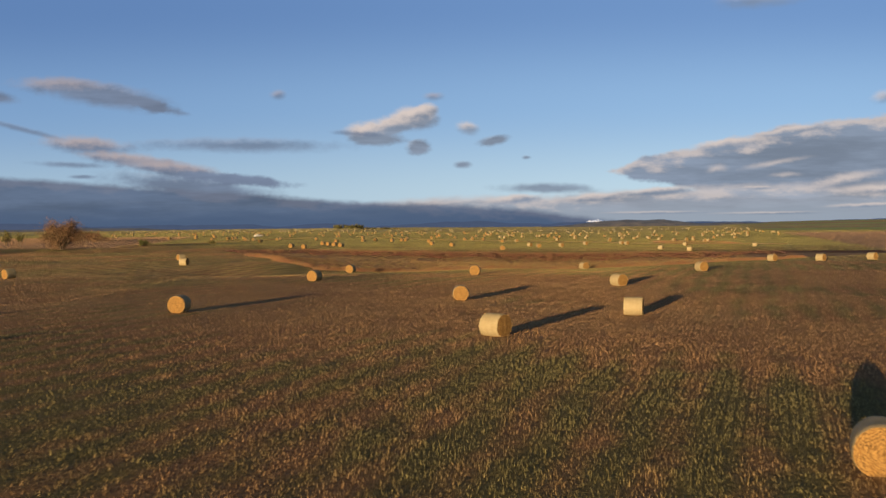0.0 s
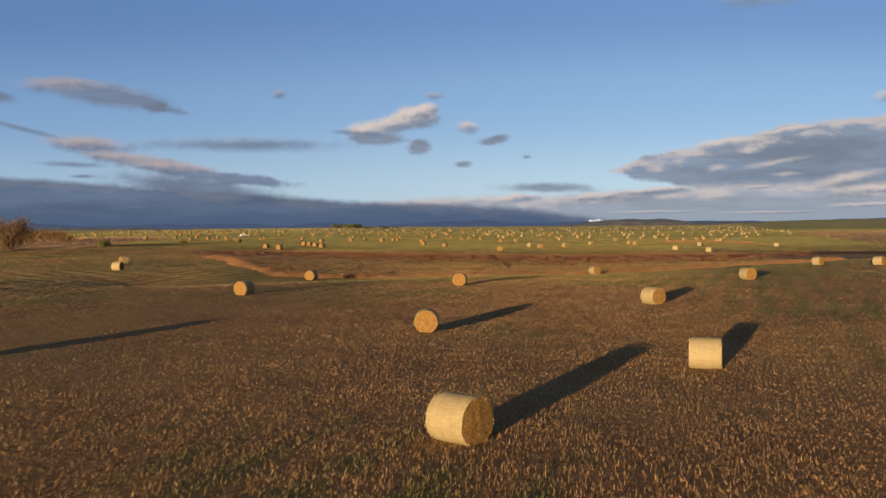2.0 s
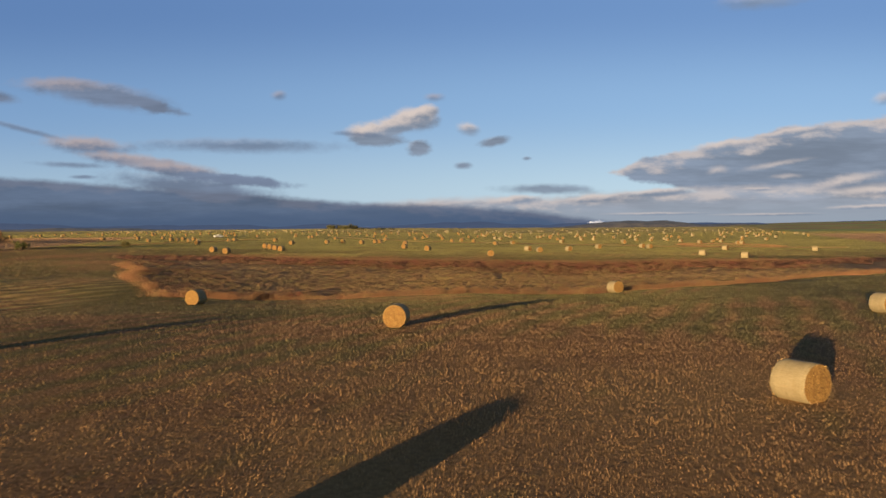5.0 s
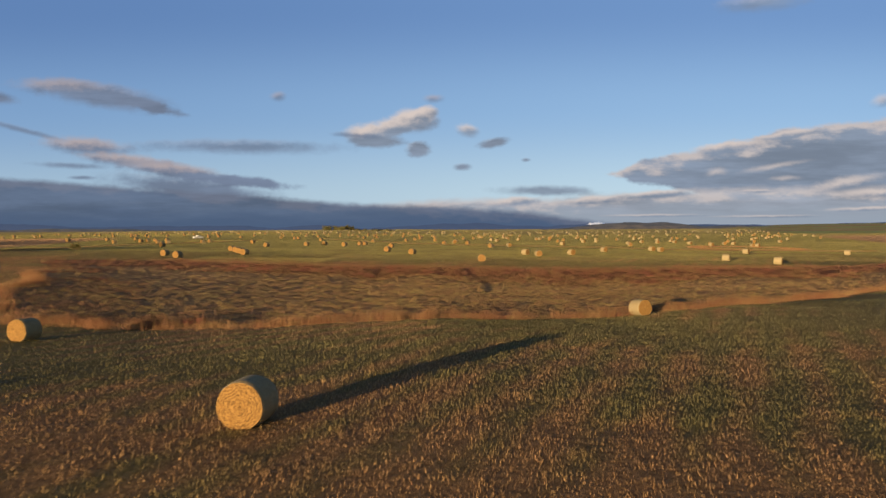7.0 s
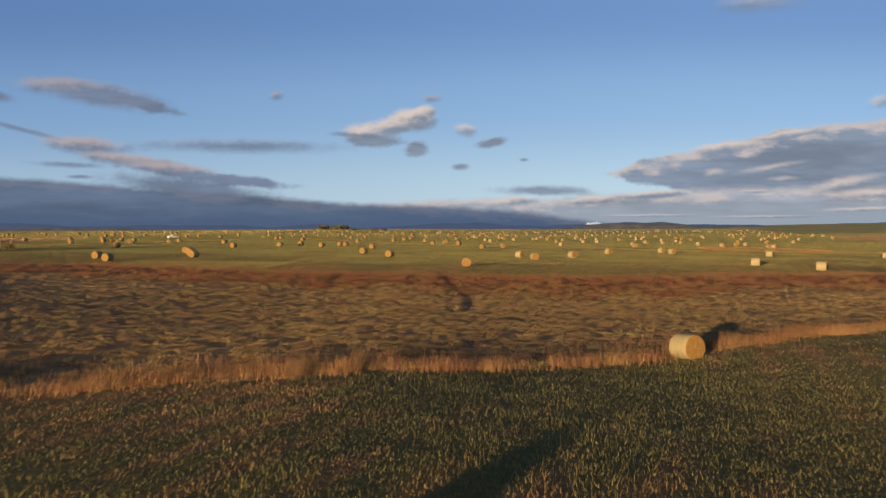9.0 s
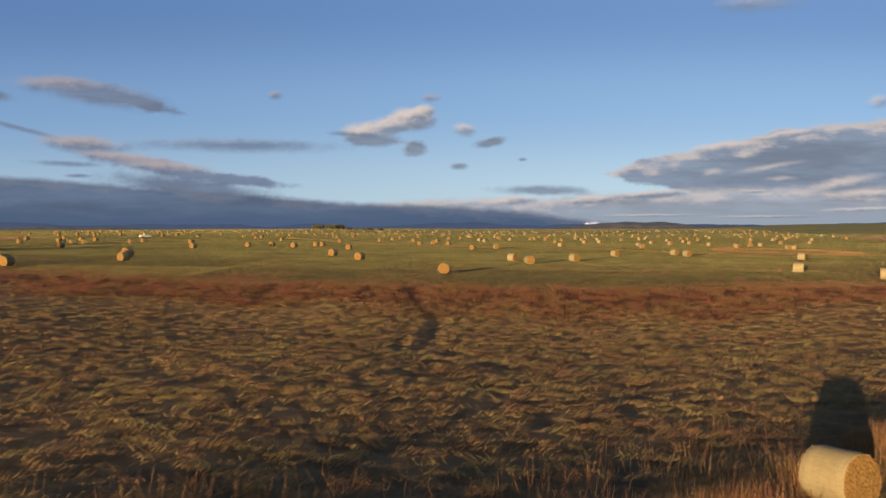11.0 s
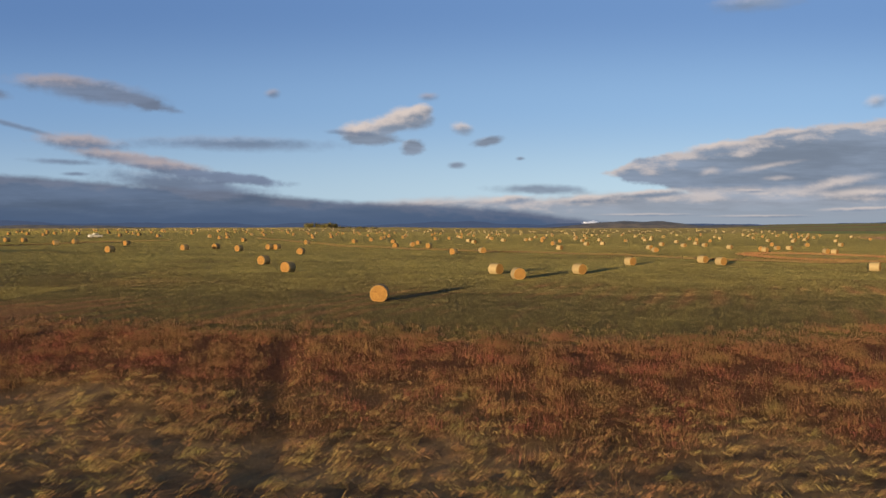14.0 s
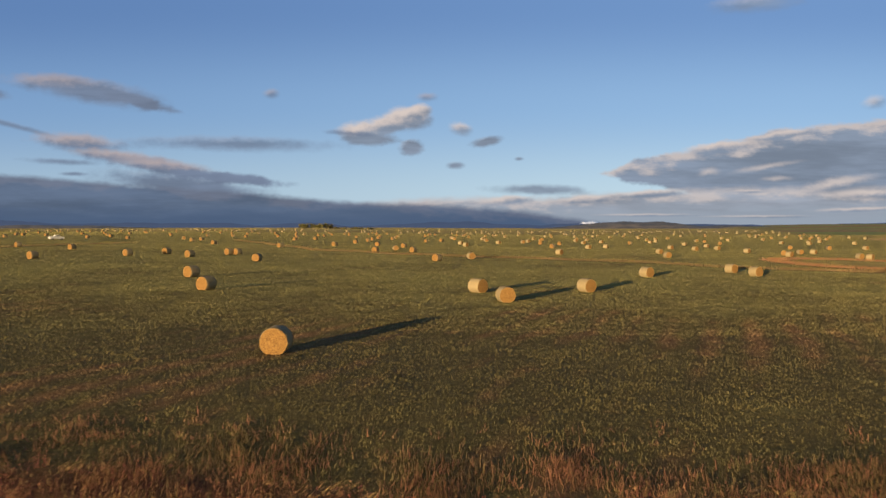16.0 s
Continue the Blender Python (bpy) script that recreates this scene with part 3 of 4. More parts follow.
def bale_meshes(seed, fine):
    """Roll, two end faces and frayed straw of a round bale, axis along x, resting on z = 0 and a little flattened below."""
    rng = random.Random(seed)
    k, cols = (40, 12) if fine else (18, 3)
    sag = rng.uniform(0.04, 0.08)

    def radius(a, u):
        r = BALE_R * (1 + 0.022 * noise.noise(Vector((math.cos(a) * 1.7, math.sin(a) * 1.7, u * 2 + seed * 5))))
        if fine:
            r += 0.012 * noise.noise(Vector((math.cos(a) * 6, math.sin(a) * 6, u * 7 + seed)))
            r -= 0.004 * (abs(math.sin(u * math.pi * 6.5)) < 0.25)
        return r * (1 - 0.05 * max(0.0, abs(u - 0.5) * 2 - 0.8) / 0.2)

    def point(a, u, f=1.0):
        r = radius(a, u) * f
        y, z = r * math.cos(a), r * math.sin(a)
        low = -(BALE_R - sag)
        if z < low:
            z = low + (z - low) * 0.25
        return y * (1.03 if z < 0 else 1.0), z

    def lift(z):
        return z + BALE_R - sag * 1.25

    rings = []
    for i in range(cols + 1):
        u = i / cols
        rings.append([((u - 0.5) * BALE_L, point(2 * math.pi * j / k, u)[0], lift(point(2 * math.pi * j / k, u)[1])) for j in range(k)])
    roll = ring_mesh("roll", rings, SIDE)
    ends = []
    for side in (-1, 1):
        steps = 8 if fine else 3
        rings = []
        for i in range(steps + 1):
            f = 1 - i / steps * 0.97
            ring = []
            for j in range(k):
                a = 2 * math.pi * j / k
                y, z = point(a, 0.0 if side < 0 else 1.0, f)
                coil = 0.005 * math.sin(f * 46 + a * side) if fine else 0.0
                ruff = 0.022 * noise.noise(Vector((y * 4, z * 4, seed + side))) if fine else 0.0
                dish = 0.05 * (1 - f * f) if i else 0.0
                ring.append((side * (BALE_L / 2 + (coil + ruff + dish * 0.6) * (1 if 0 < i else 0)), y, lift(z)))
            rings.append(ring if side > 0 else ring[::-1])
        ends.append(ring_mesh("end_face", rings, END, False))
    fray = None
    if fine:
        nrng = np.random.default_rng(seed + 50)
        m = 420
        a = nrng.uniform(0, 2 * np.pi, m)
        at_rim = nrng.random(m) < 0.65
        s = np.where(nrng.random(m) < 0.5, -1.0, 1.0)
        r = BALE_R * np.where(at_rim, nrng.uniform(0.93, 1.0, m), nrng.uniform(0.1, 0.95, m))
        p = np.stack([s * BALE_L / 2 * nrng.uniform(0.96, 1.01, m), r * np.cos(a), np.maximum(r * np.sin(a), -(BALE_R - sag)) + BALE_R - sag * 1.25], 1)
        way = np.stack([s * nrng.uniform(0.2, 1.0, m), np.cos(a) * nrng.uniform(-0.4, 1, m), np.sin(a) * nrng.uniform(-0.9, 0.8, m)], 1)
        way /= np.linalg.norm(way, axis=1, keepdims=True)
        tip = p + way * nrng.uniform(0.02, 0.075, m)[:, None]
        tip[:, 2] = np.maximum(tip[:, 2], 0.0)
        off = nrng.normal(0, 0.0045, (m, 3))
        v = np.stack([p - off, p + off, tip], 1).reshape(-1, 3)
        fray = triangles("loose_straw", v, np.arange(m * 3).reshape(-1, 3), STRAW)
    return roll, ends, fray


def bale(meshes, label):
    roll, ends, fray = meshes
    ob = new("round_hay_bale")
    ob.empty_display_size = 0.4
    part("roll", roll, ob, "straw-coloured net-wrapped roll")
    for end in ends:
        part("end_face", end, ob, "golden coiled hay end")
    if fray:
        tagged(part("loose_straw", fray, ob, "frayed dry straw"), kind="stuff")
    return tagged(ob, label, "hay bale", "round bales on the hay field")


FINE = [bale(bale_meshes(s, True), "round golden hay bale in net wrap on mown stubble") for s in (1, 2, 3)]
COARSE = [bale(bale_meshes(s, False), "small far round hay bale on green mown field") for s in (11, 12)]
used = {}


def put_bale(x, y, heading, pool, which, z=None):
    """heading: degrees clockwise from +y of the bale's axis."""
    model = pool[which % len(pool)]
    slope = [float(height(x + d * math.sin(radians(heading)), y + d * math.cos(radians(heading)))) for d in (-0.7, 0.7)]
    tilt = math.degrees(math.atan2(slope[1] - slope[0], 1.4))
    m = pose(x, y, float(height(x, y)) - 0.04, 0, -tilt, 90 - heading)
    if id(model) not in used:
        used[id(model)] = True
        model.matrix_world = m
        return model
    return copy_thing(model, m)


# near field: x, y, heading of the axis
BALES_NEAR = [
    (-22.1, 67.9, 4), (3.2, 51.2, 132), (15.1, 64.9, 109), (1.6, 78.7, 1), (-17.0, 106.9, 22), (-16.6, 145.1, 15),
    (4.5, 117.6, 8), (20.5, 95.7, 151), (39.6, 125.4, 163), (-52.0, 163.0, 98), (-60.0, 186.0, 46), (28.7, 167.0, 155),
    (67.7, 168.1, 150), (74.0, 160.0, 145), (83.0, 158.0, 150), (-64.6, 121.0, 30), (-35.0, 39.0, 20), (-44.0, 54.5, 15),
    (-53.0, 70.5, 40), (12.1, 22.5, 25),
]
BALES_FAR_ONE = [
    (18.2, 253.0, 2), (-35.5, 281.9, 27), (-43.0, 304.0, 28), (-39.2, 292.6, 25), (-46.0, 311.0, 27), (-79.8, 355.0, 26),
    (-51.0, 273.0, 22), (-45.0, 263.0, 18), (75.0, 249.0, 120), (70.0, 263.5, 115), (92.6, 313.0, 130), (117.0, 307.0, 115),
    (33.0, 284.0, 168), (31.0, 294.0, 138), (42.8, 297.0, 150), (3.0, 294.0, 27), (-4.5, 314.0, 29), (56.5, 325.0, 150),
    (74.0, 340.0, 150), (74.0, 330.0, 155), (-47.4, 360.3, 28), (-37.5, 380.3, 31), (-32.6, 390.0, 25), (-23.9, 377.8, 28),
]
BALES_FAR_TWO = [
    -20.1, 394.6, -18.3, 395.3, -6.5, 361.3, -20.4, 457.3, -48.2, 485.9, -69.3, 532.1, -69.8, 546.9, -84.2, 569.5, -6.9, 480.8,
    -4.2, 523.6, 6.8, 488.2, 11.0, 420.9, 15.3, 439.7, 16.6, 467.9, 20.7, 424.7, 26.9, 371.2, 34.1, 382.9, 58.4, 419.1, 36.2, 524.7,
    37.1, 495.0, 52.5, 545.9, 64.7, 566.3, 69.5, 543.8, 65.9, 483.7, 76.2, 536.1, 77.5, 481.2, 85.8, 493.1, 112.2, 568.4, 88.6, 435.2,
    82.4, 405.6, 106.6, 486.8, 132.2, 555.3, 110.9, 474.1, 122.4, 486.2, 131.1, 523.7, 119.5, 452.3,
]
BALES_FAR_THREE = [
    121.9, 432.1, 119.0, 421.9, 132.5, 445.8, 136.4, 445.7, 151.9, 497.1, 161.7, 488.9, 130.9, 409.3, 131.5, 405.7, 174.1, 488.2,
    -86.1, 431.1, -113.1, 399.3, -111.9, 423.2, -110.0, 425.5, -96.1, 397.7, -92.9, 399.4, -84.3, 414.6, -136.5, 450.1, -144.3, 429.4,
    -112.8, 442.7, -109.0, 446.0, -132.1, 471.4, -64.8, 415.8,
]
for i, (x, y, h) in enumerate(BALES_NEAR):
    put_bale(x, y, h, FINE, i)
for i, (x, y, h) in enumerate(BALES_FAR_ONE):
    put_bale(x, y, h, FINE, i + 1)
pick = random.Random(4)


def any_heading(x):
    return pick.gauss(27, 8) if pick.random() < (0.88 if x < 30 else 0.2) else pick.gauss(148, 14)


spots = []
for group in (BALES_FAR_TWO, BALES_FAR_THREE):
    for i in range(0, len(group), 2):
        spots.append((group[i], group[i + 1]))
        put_bale(group[i], group[i + 1], any_heading(group[i]), COARSE, i // 2)
far_spots = []
while len(far_spots) < 400:
    y = 560 + 1150 * pick.random() ** 1.35
    x = pick.uniform(-0.36 * y - 60, 0.42 * y + 40)
    if all((x - a) ** 2 + (y - b) ** 2 > 18 ** 2 for a, b in spots) and not (x > 132 + 0.343 * (y - 244)):
        spots.append((x, y))
        far_spots.append((x, y))
far_spots.sort(key=lambda p: p[1])
for i, (x, y) in enumerate(far_spots[:170]):
    put_bale(x, y, any_heading(x), COARSE, i)


def distant_bales(places):
    """The most distant bales, past counting, in one mesh."""
    verts, faces = [], []
    for x, y in places:
        a, k, o, z = radians(any_heading(x)), 10, len(verts), float(height(x, y))
        for u in (-1, 1):
            for j in range(k):
                b = 2 * math.pi * j / k
                c, r = u * BALE_L / 2, BALE_R * math.cos(b)
                verts.append((x + c * math.sin(a) + r * math.cos(a), y + c * math.cos(a) - r * math.sin(a), z + 0.68 + BALE_R * math.sin(b)))
        faces += [(o + j, o + (j + 1) % k, o + k + (j + 1) % k, o + k + j) for j in range(k)]
        faces += [tuple(range(o + k - 1, o - 1, -1)), tuple(range(o + k, o + 2 * k))]
    tagged(new("distant_hay_bales", mesh_from("distant_hay_bales", verts, faces, SIDE)), "many tiny far hay bales strewn over the field", "hay bales", kind="stuff")


distant_bales(far_spots[170:])


# ---- stubble and grasses ----
def flight(y):
    return 0.127 * y


def scatter(rng, count, x0, x1, y0, y1, keep):
    x, y = rng.uniform(x0, x1, count), rng.uniform(y0, y1, count)
    k = rng.random(count) < keep(x, y)
    return x[k], y[k]


def mown(x, y):
    c = covers(x, y)
    return 1 - np.clip(c["rough"] + c["scrub"] + c["tilled"] + c["crop"], 0, 1)


def build_stubble():
    """Fine stems where the camera passes low, ever coarser tufts further out."""
    rng = np.random.default_rng(21)

    def near(x, y):
        return mown(x, y) * np.clip(1.15 - np.abs(x - flight(y)) / 30.0, 0.26, 1.0) * (0.45 + 0.45 * patches(x, y, 0.5, 1) + 0.35 * patches(x, y, 2.2, 41))

    beds = [
        (1250000, -38, 62, 12, 178, 0.8, 1.75, near),
        (440000, -14, 76, 226, 300, 0.55, 2.2, lambda x, y: mown(x, y) * np.clip(1.2 - (y - 226) / 75.0, 0.22, 1) * (0.4 + 0.8 * patches(x, y, 0.7, 1))),
        (250000, -130, -36, 10, 262, 0.65, 5.5, mown), (130000, 60, 170, 60, 262, 0.6, 5.5, mown),
        (60000, -40, -12, 222, 264, 1.0, 2.2, mown),
        (240000, -40, 110, 262, 345, 0.4, 7.5, mown), (100000, -160, -40, 262, 345, 0.4, 12.0, mown), (70000, 110, 230, 262, 345, 0.4, 12.0, mown),
        (270000, -190, 280, 345, 500, 0.45, 20.0, mown),
        (190000, -420, 480, 500, 1000, 0.9, 30.0, mown), (150000, -1100, 2500, 980, 4200, 1.3, 130.0, mown),
    ]
    xs, ys, tall, wide, lean = [], [], [], [], []
    for count, x0, x1, y0, y1, kh, kw, keep in beds:
        x, y = scatter(rng, count, x0, x1, y0, y1, keep)
        k = len(x)
        xs.append(x), ys.append(y)
        tall.append(rng.uniform(0.12, 0.21, k) * (1 + 0.6 * (rng.random(k) < 0.04)) * kh * (0.7 + 0.6 * patches(x, y, 1.9, 2)) * (1 - 0.2 * close_mown(x, y)))
        wide.append(rng.uniform(0.006, 0.016, k) * kw)
        lean.append(rng.uniform(0.02, 0.55, k))
    x, y = np.concatenate(xs), np.concatenate(ys)
    # drill rows, faint
    a = radians(22)
    across = x * math.cos(a) - y * math.sin(a)
    shift = (np.round(across / 0.36) * 0.36 - across) * np.clip(-0.2 + 0.5 * patches(x, y, 9.0, 3), 0.0, 0.25) * (y < 70)
    x, y = x + shift * math.cos(a), y - shift * math.sin(a)
    me = stems("stubble", x, y, np.concatenate(tall), np.concatenate(wide), np.concatenate(lean), rng.uniform(0, 2 * np.pi, len(x)), STUBBLE, rng, fields=[("green", green_share(x, y))], simple=True)
    tagged(new("stubble", me), "short brown and green mown hay stubble", "stubble", kind="stuff")


def build_clods():
    """Tilled red-brown soil in clods."""
    rng = np.random.default_rng(27)
    x1, y1 = scatter(rng, 50000, -330.0, -90.0, 262.0, 560.0, lambda x, y: covers(x, y)["tilled"])
    x2, y2 = scatter(rng, 50000, 120.0, 520.0, 236.0, 800.0, lambda x, y: covers(x, y)["tilled"])
    x3, y3 = scatter(rng, 30000, 700.0, 2700.0, 1000.0, 4300.0, lambda x, y: covers(x, y)["tilled"])
    x, y = np.r_[x1, x2, x3], np.r_[y1, y2, y3]
    k = len(x)
    wide = rng.uniform(0.25, 0.65, k) * np.maximum(1.0, y / 400.0)
    me = stems("tilled_soil", x, y, rng.uniform(0.06, 0.18, k), wide, rng.uniform(0.1, 0.7, k), rng.uniform(0, 6.3, k), CLODS, rng, simple=True)
    tagged(new("tilled_soil", me), "red-brown clods of tilled soil", "soil", kind="stuff")


def build_tall_grass():
    rng = np.random.default_rng(22)
    x = np.r_[rng.uniform(-27.0, 95.0, 110000), rng.uniform(-27.0, 14.0, 30000)]
    y = near_edge(x) + np.where(rng.random(len(x)) < 0.55 * sstep(40.0, 10.0, x) * sstep(-22.0, -8.0, x), np.abs(rng.normal(3.6, 2.4, len(x))), rng.normal(1.2, 0.85, len(x)))
    k = rng.random(len(x)) < sstep(-27.0, -12.0, x) * 1.5 * patches(x, y, 1.3, 5) ** 1.5 * (0.35 + 1.1 * patches(x, y, 6.0, 6))
    x, y = x[k], y[k]
    y2 = rng.uniform(157.0, 215.0, 15000)
    x2 = west_bank(y2) + rng.normal(0.8, 0.75, len(y2))
    k = rng.random(len(x2)) < 1.5 * patches(x2, y2, 1.8, 7) ** 1.5
    x2, y2 = x2[k], y2[k]
    x, y = np.r_[x, x2], np.r_[y, y2]
    clump = 0.5 + 0.5 * np.sin(x * 1.7 + np.sin(x * 0.6) * 3)
    k = len(x)
    tall = rng.uniform(0.4, 1.15, k) * (0.55 + 0.25 * clump + 0.35 * patches(x, y, 2.7, 42))
    me = stems("tall_grass", x, y, tall, rng.uniform(0.009, 0.024, k) * np.where(x < -24.0, 1.4, 1.0), rng.uniform(0.05, 0.6, k), rng.normal(0.5, 1.3, k), GOLDEN, rng, simple=True)
    tagged(new("tall_grass", me), "tall dry golden grass along the hollow's edge", "grass", kind="stuff")


def build_lodged_grass():
    """Long grass pressed flat by the wind into combed tussocks."""
    rng = np.random.default_rng(23)
    cx, cy = scatter(rng, 40000, -62.0, 85.0, 152.0, 236.0, lambda x, y: covers(x, y)["rough"] * np.clip(1.25 - np.abs(x - flight(y)) / 55.0, 0.25, 1) * (path_line(x, y) > np.where(y > 196, 0.15 + 0.65 * patches(x, y, 1.1, 15), 0.0)))
    hole = np.sin(cx * 0.55 + 1.5 * np.sin(cy * 0.4)) * np.sin(cy * 0.62 + 1.2 * np.sin(cx * 0.33))
    k = hole < 0.74 + 0.25 * patches(cx, cy, 1.3, 40)
    cx, cy = cx[k], cy[k]
    flow = 1.5 + 0.4 * np.sin(cx * 0.11 + cy * 0.07) + 0.3 * np.sin(cy * 0.23 - cx * 0.05) + rng.normal(0, 0.22, len(cx))
    flow = np.where(rng.random(len(cx)) < 0.25, flow + np.pi, flow)
    blades = 20
    n = len(cx)
    px = np.repeat(cx, blades) + rng.normal(0, 0.20, n * blades)
    py = np.repeat(cy, blades) + rng.normal(0, 0.13, n * blades)
    size = np.repeat(rng.uniform(0.6, 1.25, n), blades)
    head = np.repeat(flow, blades) + rng.normal(0, 0.28, n * blades)
    lean = np.clip(rng.normal(0.87, 0.11, n * blades), 0.2, 0.985)
    tall = rng.uniform(0.35, 0.85, n * blades) * size
    z = height(px, py) + np.repeat(rng.uniform(0.0, 0.22, n), blades)
    me = stems("lodged_grass", px, py, tall, rng.uniform(0.009, 0.022, n * blades), lean, head, LODGED, rng, curl=0.3, z=z, low=0.62)
    tagged(new("lodged_grass", me), "matted yellow-brown wild grass combed flat in tussocks", "grass", kind="stuff")


def build_scrub():
    rng = np.random.default_rng(24)
    cx, cy = scatter(rng, 88000, -75.0, 105.0, 180.0, 262.0, lambda x, y: covers(x, y)["scrub"] * np.clip(1.25 - np.abs(x - 26) / 75.0, 0.25, 1) * (path_line(x, y) > 0.2 + 0.65 * patches(x, y, 1.3, 14)) * (0.1 + 1.5 * patches(x, y, 1.1, 16) ** 1.6))
    each = 34
    n = len(cx)
    px, py = np.repeat(cx, each) + rng.normal(0, 0.3, n * each), np.repeat(cy, each) + rng.normal(0, 0.3, n * each)
    tall = rng.uniform(0.25, 0.75, n * each) * np.repeat(rng.uniform(0.4, 1.0, n) * (0.35 + 1.2 * patches(cx, cy, 1.9, 17)), each)
    me = stems("red_scrub", px, py, tall, rng.uniform(0.005, 0.015, n * each), rng.uniform(0.05, 0.9, n * each), rng.uniform(0, 6.3, n * each), SCRUB, rng, simple=True)
    leaf = 16
    c = np.stack([np.repeat(cx, leaf), np.repeat(cy, leaf), np.repeat(height(cx, cy), leaf)], 1) + rng.normal(0, 1, (n * leaf, 3)) * (0.26, 0.26, 0.10) + (0, 0, 0.25)
    e1, e2 = rng.normal(0, 0.026, (n * leaf, 3)), rng.normal(0, 0.026, (n * leaf, 3))
    leaves = triangles("scrub_leaves", np.stack([c, c + e1, c + e2], 1).reshape(-1, 3), np.arange(n * leaf * 3).reshape(-1, 3), SCRUB)
    tagged(new("scrub_leaves", leaves), "small rust-red leaves of the low scrub", "scrub", kind="stuff")
    tagged(new("red_scrub", me), "rust-red weeds and low scrub along the field's edge", "scrub", kind="stuff")


def build_weeds():
    """Dark rank weeds where the far field meets the scrub."""
    rng = np.random.default_rng(28)
    cx = rng.uniform(-45.0, 80.0, 9000)
    cy = far_edge(cx) + rng.normal(0.8, 1.7, len(cx))
    k = rng.random(len(cx)) < 1.7 * patches(cx, cy, 2.2, 9) ** 2
    cx, cy = cx[k], cy[k]
    wy = rng.uniform(158.0, 200.0, 1500)
    wx = west_bank(wy) + rng.uniform(2.0, 15.0, len(wy))
    k = rng.random(len(wx)) < 1.4 * patches(wx, wy, 3.0, 10)
    cx, cy = np.r_[cx, wx[k]], np.r_[cy, wy[k]]
    each, n = 16, len(cx)
    px, py = np.repeat(cx, each) + rng.normal(0, 0.2, n * each), np.repeat(cy, each) + rng.normal(0, 0.2, n * each)
    tall = rng.uniform(0.15, 0.5, n * each) * np.repeat(rng.uniform(0.5, 1.1, n), each)
    me = stems("dark_weeds", px, py, tall, rng.uniform(0.01, 0.03, n * each), rng.uniform(0.05, 0.8, n * each), rng.uniform(0, 6.3, n * each), WEEDS, rng, simple=True)
    tagged(new("dark_weeds", me), "dark olive weeds fringing the mown field", "weeds", kind="stuff")


build_stubble()
build_weeds()
build_clods()
build_tall_grass()
build_lodged_grass()
build_scrub()


def build_rank_grass():
    """Rank brown grass along the wet line, the western stripe and the dry pond."""
    rng = np.random.default_rng(25)
    x = rng.uniform(-60.0, 145.0, 14000)
    y = swale_line(x) + rng.normal(0, 1.6, len(x))
    y2 = rng.uniform(270.0, 500.0, 5000)
    x2 = stripe_line(y2) + rng.normal(0, 1.0, len(y2))
    x, y = np.r_[x, x2], np.r_[y, y2]
    k = len(x)
    me = stems("rank_grass", x, y, rng.uniform(0.2, 0.6, k), rng.uniform(0.05, 0.14, k), rng.uniform(0.0, 0.5, k), rng.uniform(0, 6.3, k), RANK, rng)
    tagged(new("rank_grass", me), "rank brown grass along a wet line", "grass", kind="stuff")


build_rank_grass()


def build_reeds():
    """A ring of dry golden reeds round the pond bed."""
    rng = np.random.default_rng(29)
    a, r = rng.uniform(0, 2 * np.pi, 7000), rng.normal(1.05, 0.08, 7000)
    x, y = 116.0 + 15.0 * r * np.cos(a), 378.0 + 26.0 * r * np.sin(a)
    k = len(x)
    me = stems("reeds", x, y, rng.uniform(0.25, 0.75, k), rng.uniform(0.05, 0.10, k), rng.uniform(0.0, 0.4, k), rng.uniform(0, 6.3, k), GOLDEN, rng, simple=True)
    tagged(new("reeds", me), "dry golden reeds round a shallow pond bed", "reeds", kind="stuff")


build_reeds()


# ---- trees and bushes ----
def limb(verts, faces, a, b, r0, r1, sides=6):
    """One tapered, slightly crooked limb."""
    a, b = Vector(a), Vector(b)
    way = (b - a).normalized()
    u = way.orthogonal().normalized()
    w = way.cross(u)
    o, steps = len(verts), 4
    for i in range(steps + 1):
        t = i / steps
        c = a.lerp(b, t) + u * (0.06 * (b - a).length * math.sin(t * 3.1))
        r = r0 + (r1 - r0) * t
        for j in range(sides):
            g = 2 * math.pi * j / sides
            verts.append(c + (u * math.cos(g) + w * math.sin(g)) * r)
    for i in range(steps):
        for j in range(sides):
            p, q = o + i * sides + j, o + i * sides + (j + 1) % sides
            faces.append((p, q, q + sides, p + sides))


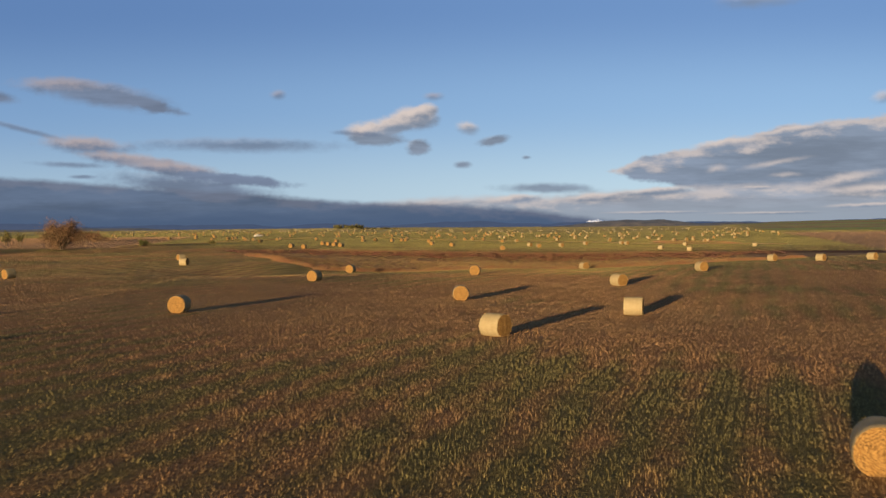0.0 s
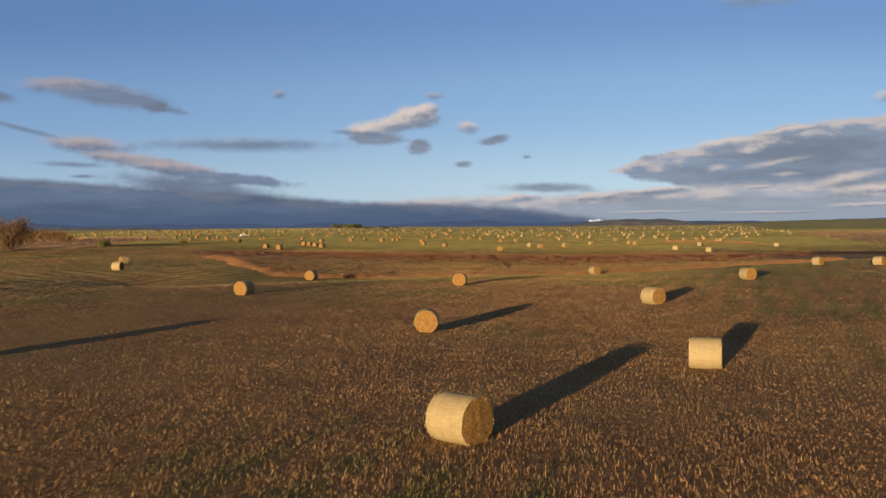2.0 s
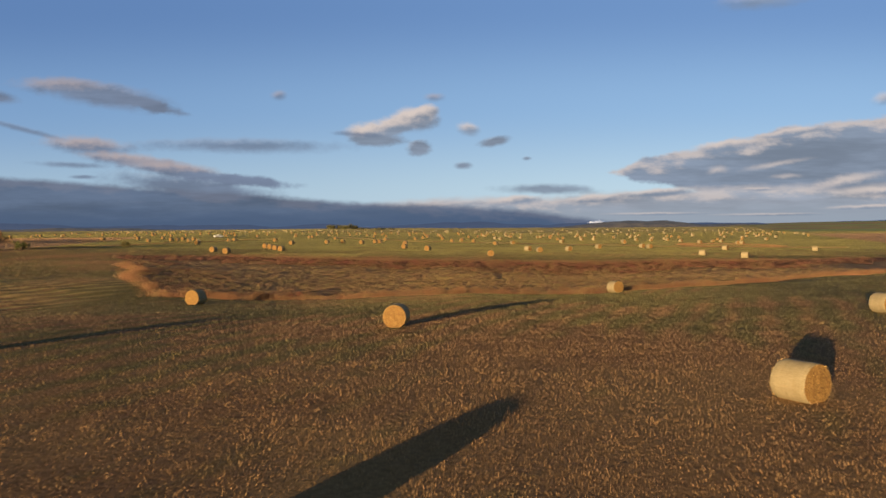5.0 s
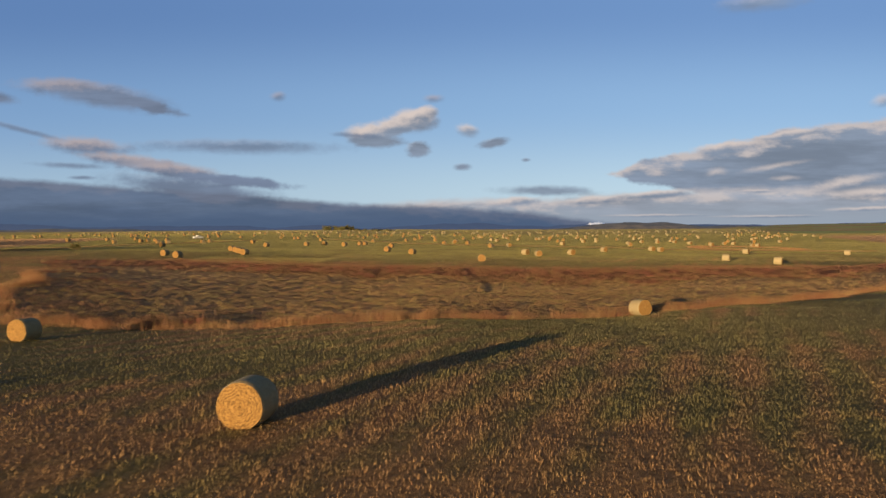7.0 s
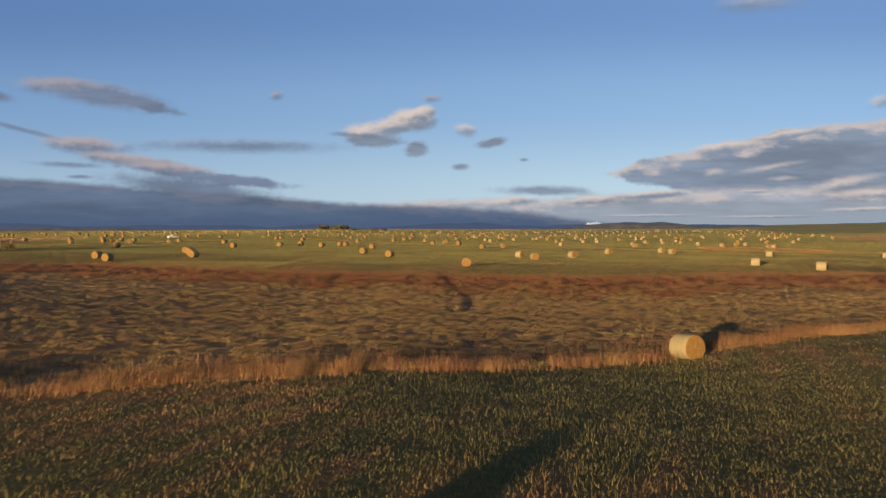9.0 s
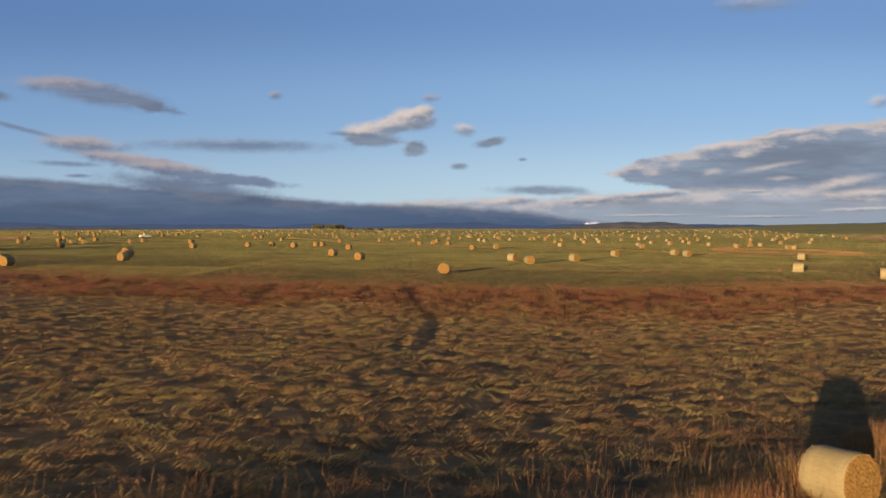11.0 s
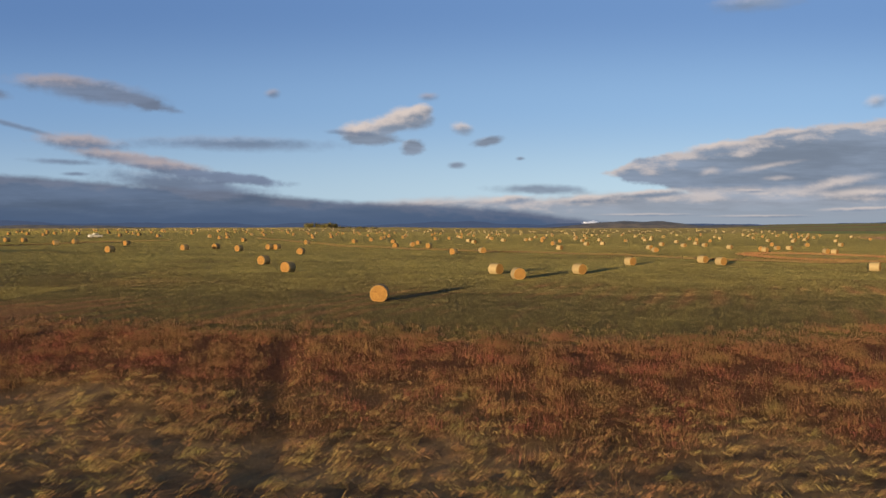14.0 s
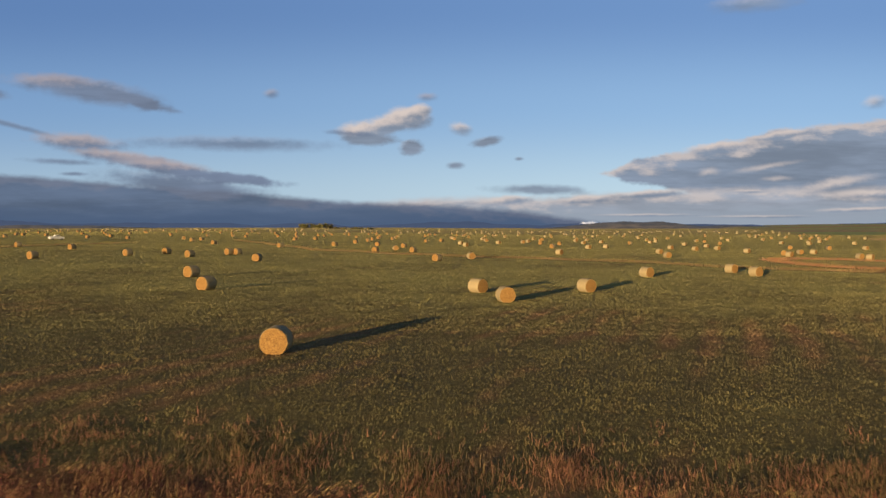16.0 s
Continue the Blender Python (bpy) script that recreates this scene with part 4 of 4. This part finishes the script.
def tree(name, label, x, y, tall, spread, leaves, leaf, mat, seed, stems_count=5, low=0.25):
    rng = random.Random(seed)
    ob = thing(name, x, y)
    verts, faces, tips = [], [], []
    for i in range(stems_count):
        a = 2 * math.pi * (i + rng.random() * 0.7) / stems_count
        lean = rng.uniform(0.15, 0.6) * spread / 2
        foot = (0.18 * math.cos(a) * stems_count ** 0.5, 0.18 * math.sin(a) * stems_count ** 0.5, -0.2)
        knee = Vector((lean * math.cos(a), lean * math.sin(a), tall * rng.uniform(0.42, 0.6)))
        limb(verts, faces, foot, knee, tall * 0.018 + 0.05, tall * 0.011)
        for k in range(5):
            g = a + rng.uniform(-1.4, 1.4)
            out = spread / 2 * rng.uniform(0.35, 1.0)
            tip = Vector((out * math.cos(g), out * math.sin(g), tall * (low + 0.12 + (0.85 - low) * rng.random() ** 0.7) * (1 - 0.45 * (out / (spread / 2)) ** 2)))
            start = Vector(foot).lerp(knee, rng.uniform(0.45, 1.0))
            limb(verts, faces, start, tip, tall * 0.008, tall * 0.002, 5)
            tips.append((start, tip))
    part("trunk", mesh_from("trunk", verts, faces, BARK, True), ob, "thin grey-brown stems and limbs")
    nrng = np.random.default_rng(seed)
    which = nrng.integers(0, len(tips), leaves)
    t = nrng.uniform(0.35, 1.05, leaves)[:, None]
    p0, p1 = np.array([list(a) for a, _ in tips])[which], np.array([list(b) for _, b in tips])[which]
    c = p0 + (p1 - p0) * t + nrng.normal(0, 1, (leaves, 3)) * spread * 0.055
    c[:, 2] = np.maximum(c[:, 2], tall * low * nrng.uniform(0.5, 1.2, leaves))
    e1, e2 = nrng.normal(0, leaf, (leaves, 3)), nrng.normal(0, leaf, (leaves, 3))
    part("crown", triangles("crown", np.stack([c, c + e1, c + e2], 1).reshape(-1, 3), np.arange(leaves * 3).reshape(-1, 3), mat), ob, "thin ragged autumn leaves")
    return tagged(ob, label, "tree" if tall > 4 else "bush")


tree("willow_tree", "large many-stemmed willow with thin yellow-brown leaves", -123.0, 263.0, 11.5, 15.5, 14000, 0.17, LEAF_GOLD, 31, 9, 0.0)
tree("sapling", "sparse dark young tree by the tilled strip", -152.0, 283.0, 6.5, 4.0, 700, 0.22, LEAF_GREEN, 32, 3)
tree("sapling", "sparse dark young tree by the tilled strip", -146.0, 281.0, 6.0, 3.6, 600, 0.22, LEAF_GREEN, 33, 3)
for i in range(9):
    r = random.Random(60 + i)
    tree("bush", "rust-brown leafy bush among others beyond the tilled strip", -148.0 - 5.5 * i + r.uniform(-2, 2), 352.0 + 6.0 * i + r.uniform(-8, 8), r.uniform(3.6, 6.0), r.uniform(6, 9), 1100, 0.26, LEAF_GOLD, 70 + i, 5, 0.1)
tree("bush", "low dark bush at the brown stripe", -102.0, 277.0, 3.0, 4.5, 700, 0.2, LEAF_GREEN, 34, 5, 0.08)
tree("bush", "low dark bush at the brown stripe", -89.0, 313.0, 2.2, 3.0, 500, 0.18, LEAF_GREEN, 35, 5, 0.08)
for i in range(7):
    r = random.Random(90 + i)
    tree("poplar_tree", "dull green tree in a far grove", -246.0 + 9.0 * i + r.uniform(-3, 3), 1900.0 + r.uniform(-15, 15), r.uniform(10.5, 14.5), r.uniform(14, 18), 1500, 0.7, LEAF_GREEN if i > 4 else LEAF_OLIVE, 100 + i, 4, 0.0)
for i in range(10):
    r = random.Random(120 + i)
    tree("bush", "dark bush in a far hedge line", -180.0 + 8.0 * i + r.uniform(-3, 3), 1905.0 + r.uniform(-15, 15), r.uniform(3.2, 5.5), r.uniform(7, 10), 350, 0.6, LEAF_GREEN, 130 + i, 4, 0.05)


# added bush shape: the dark clump here is only a bale's shadow on grass
tree("bush", "dark red bush shape standing in for bale shadow on dry grass", -9.0, 156.2, 0.9, 2.2, 700, 0.07, SCRUB, 36, 6, 0.08)


# ---- pickup truck parked on the far field ----
def rounded_box(name, size, centre, mat, bevel=0.06, taper=0.0):
    bm = bmesh.new()
    bmesh.ops.create_cube(bm, size=1.0)
    for v in bm.verts:
        k = 1 - taper * (v.co.z > 0)
        v.co = Vector((v.co.x * size[0] * k, v.co.y * size[1] * (1 - taper * 0.4 * (v.co.z > 0)), v.co.z * size[2])) + Vector(centre)
    bmesh.ops.bevel(bm, geom=bm.edges[:], offset=bevel, segments=2, affect="EDGES")
    me = bpy.data.meshes.new(name)
    bm.to_mesh(me)
    bm.free()
    me.materials.append(mat)
    return me


def build_truck(x, y, turn):
    white = plain_material("white_car_paint", (0.50, 0.50, 0.49), (0.60, 0.60, 0.58), 3.0, 0.35)
    glass = plain_material("dark_car_glass", (0.02, 0.025, 0.03), (0.04, 0.045, 0.05), 2.0, 0.08)
    rubber = plain_material("tyre_rubber", (0.02, 0.02, 0.02), (0.04, 0.04, 0.04), 9.0, 0.9)
    ob = thing("pickup_truck", x, y, None, turn)
    part("body", rounded_box("body", (5.4, 1.9, 0.75), (0, 0, 0.85), white, 0.1), ob)
    cab = part("cab", rounded_box("cab", (2.3, 1.75, 0.8), (0.2, 0, 1.58), white, 0.1, 0.22), ob)
    part("windscreen", rounded_box("windscreen", (0.08, 1.45, 0.5), (1.24, 0, 1.55), glass, 0.02), cab, "dark windscreen")
    for side in (-1, 1):
        part("side_window", rounded_box("side_window", (1.5, 0.06, 0.42), (0.2, side * 0.85, 1.6), glass, 0.02), cab, "dark side window")
        part("bed_wall", rounded_box("bed_wall", (1.7, 0.08, 0.3), (-1.8, side * 0.88, 1.35), white, 0.03), ob)
        for wx in (-1.6, 1.7):
            rings = [[(wx + r * math.cos(g), side * 0.85 + o, 0.38 + r * math.sin(g)) for g in [2 * math.pi * j / 20 for j in range(20)]] for r, o in ((0.22, -0.13), (0.37, -0.12), (0.39, 0.0), (0.37, 0.12), (0.22, 0.13))]
            part("wheel", ring_mesh("wheel", rings, rubber, True), ob, "black tyre")
        tagged(ob, "white pickup truck parked on the hay field", "truck")


build_truck(-119.3, 525.0, 48.0)
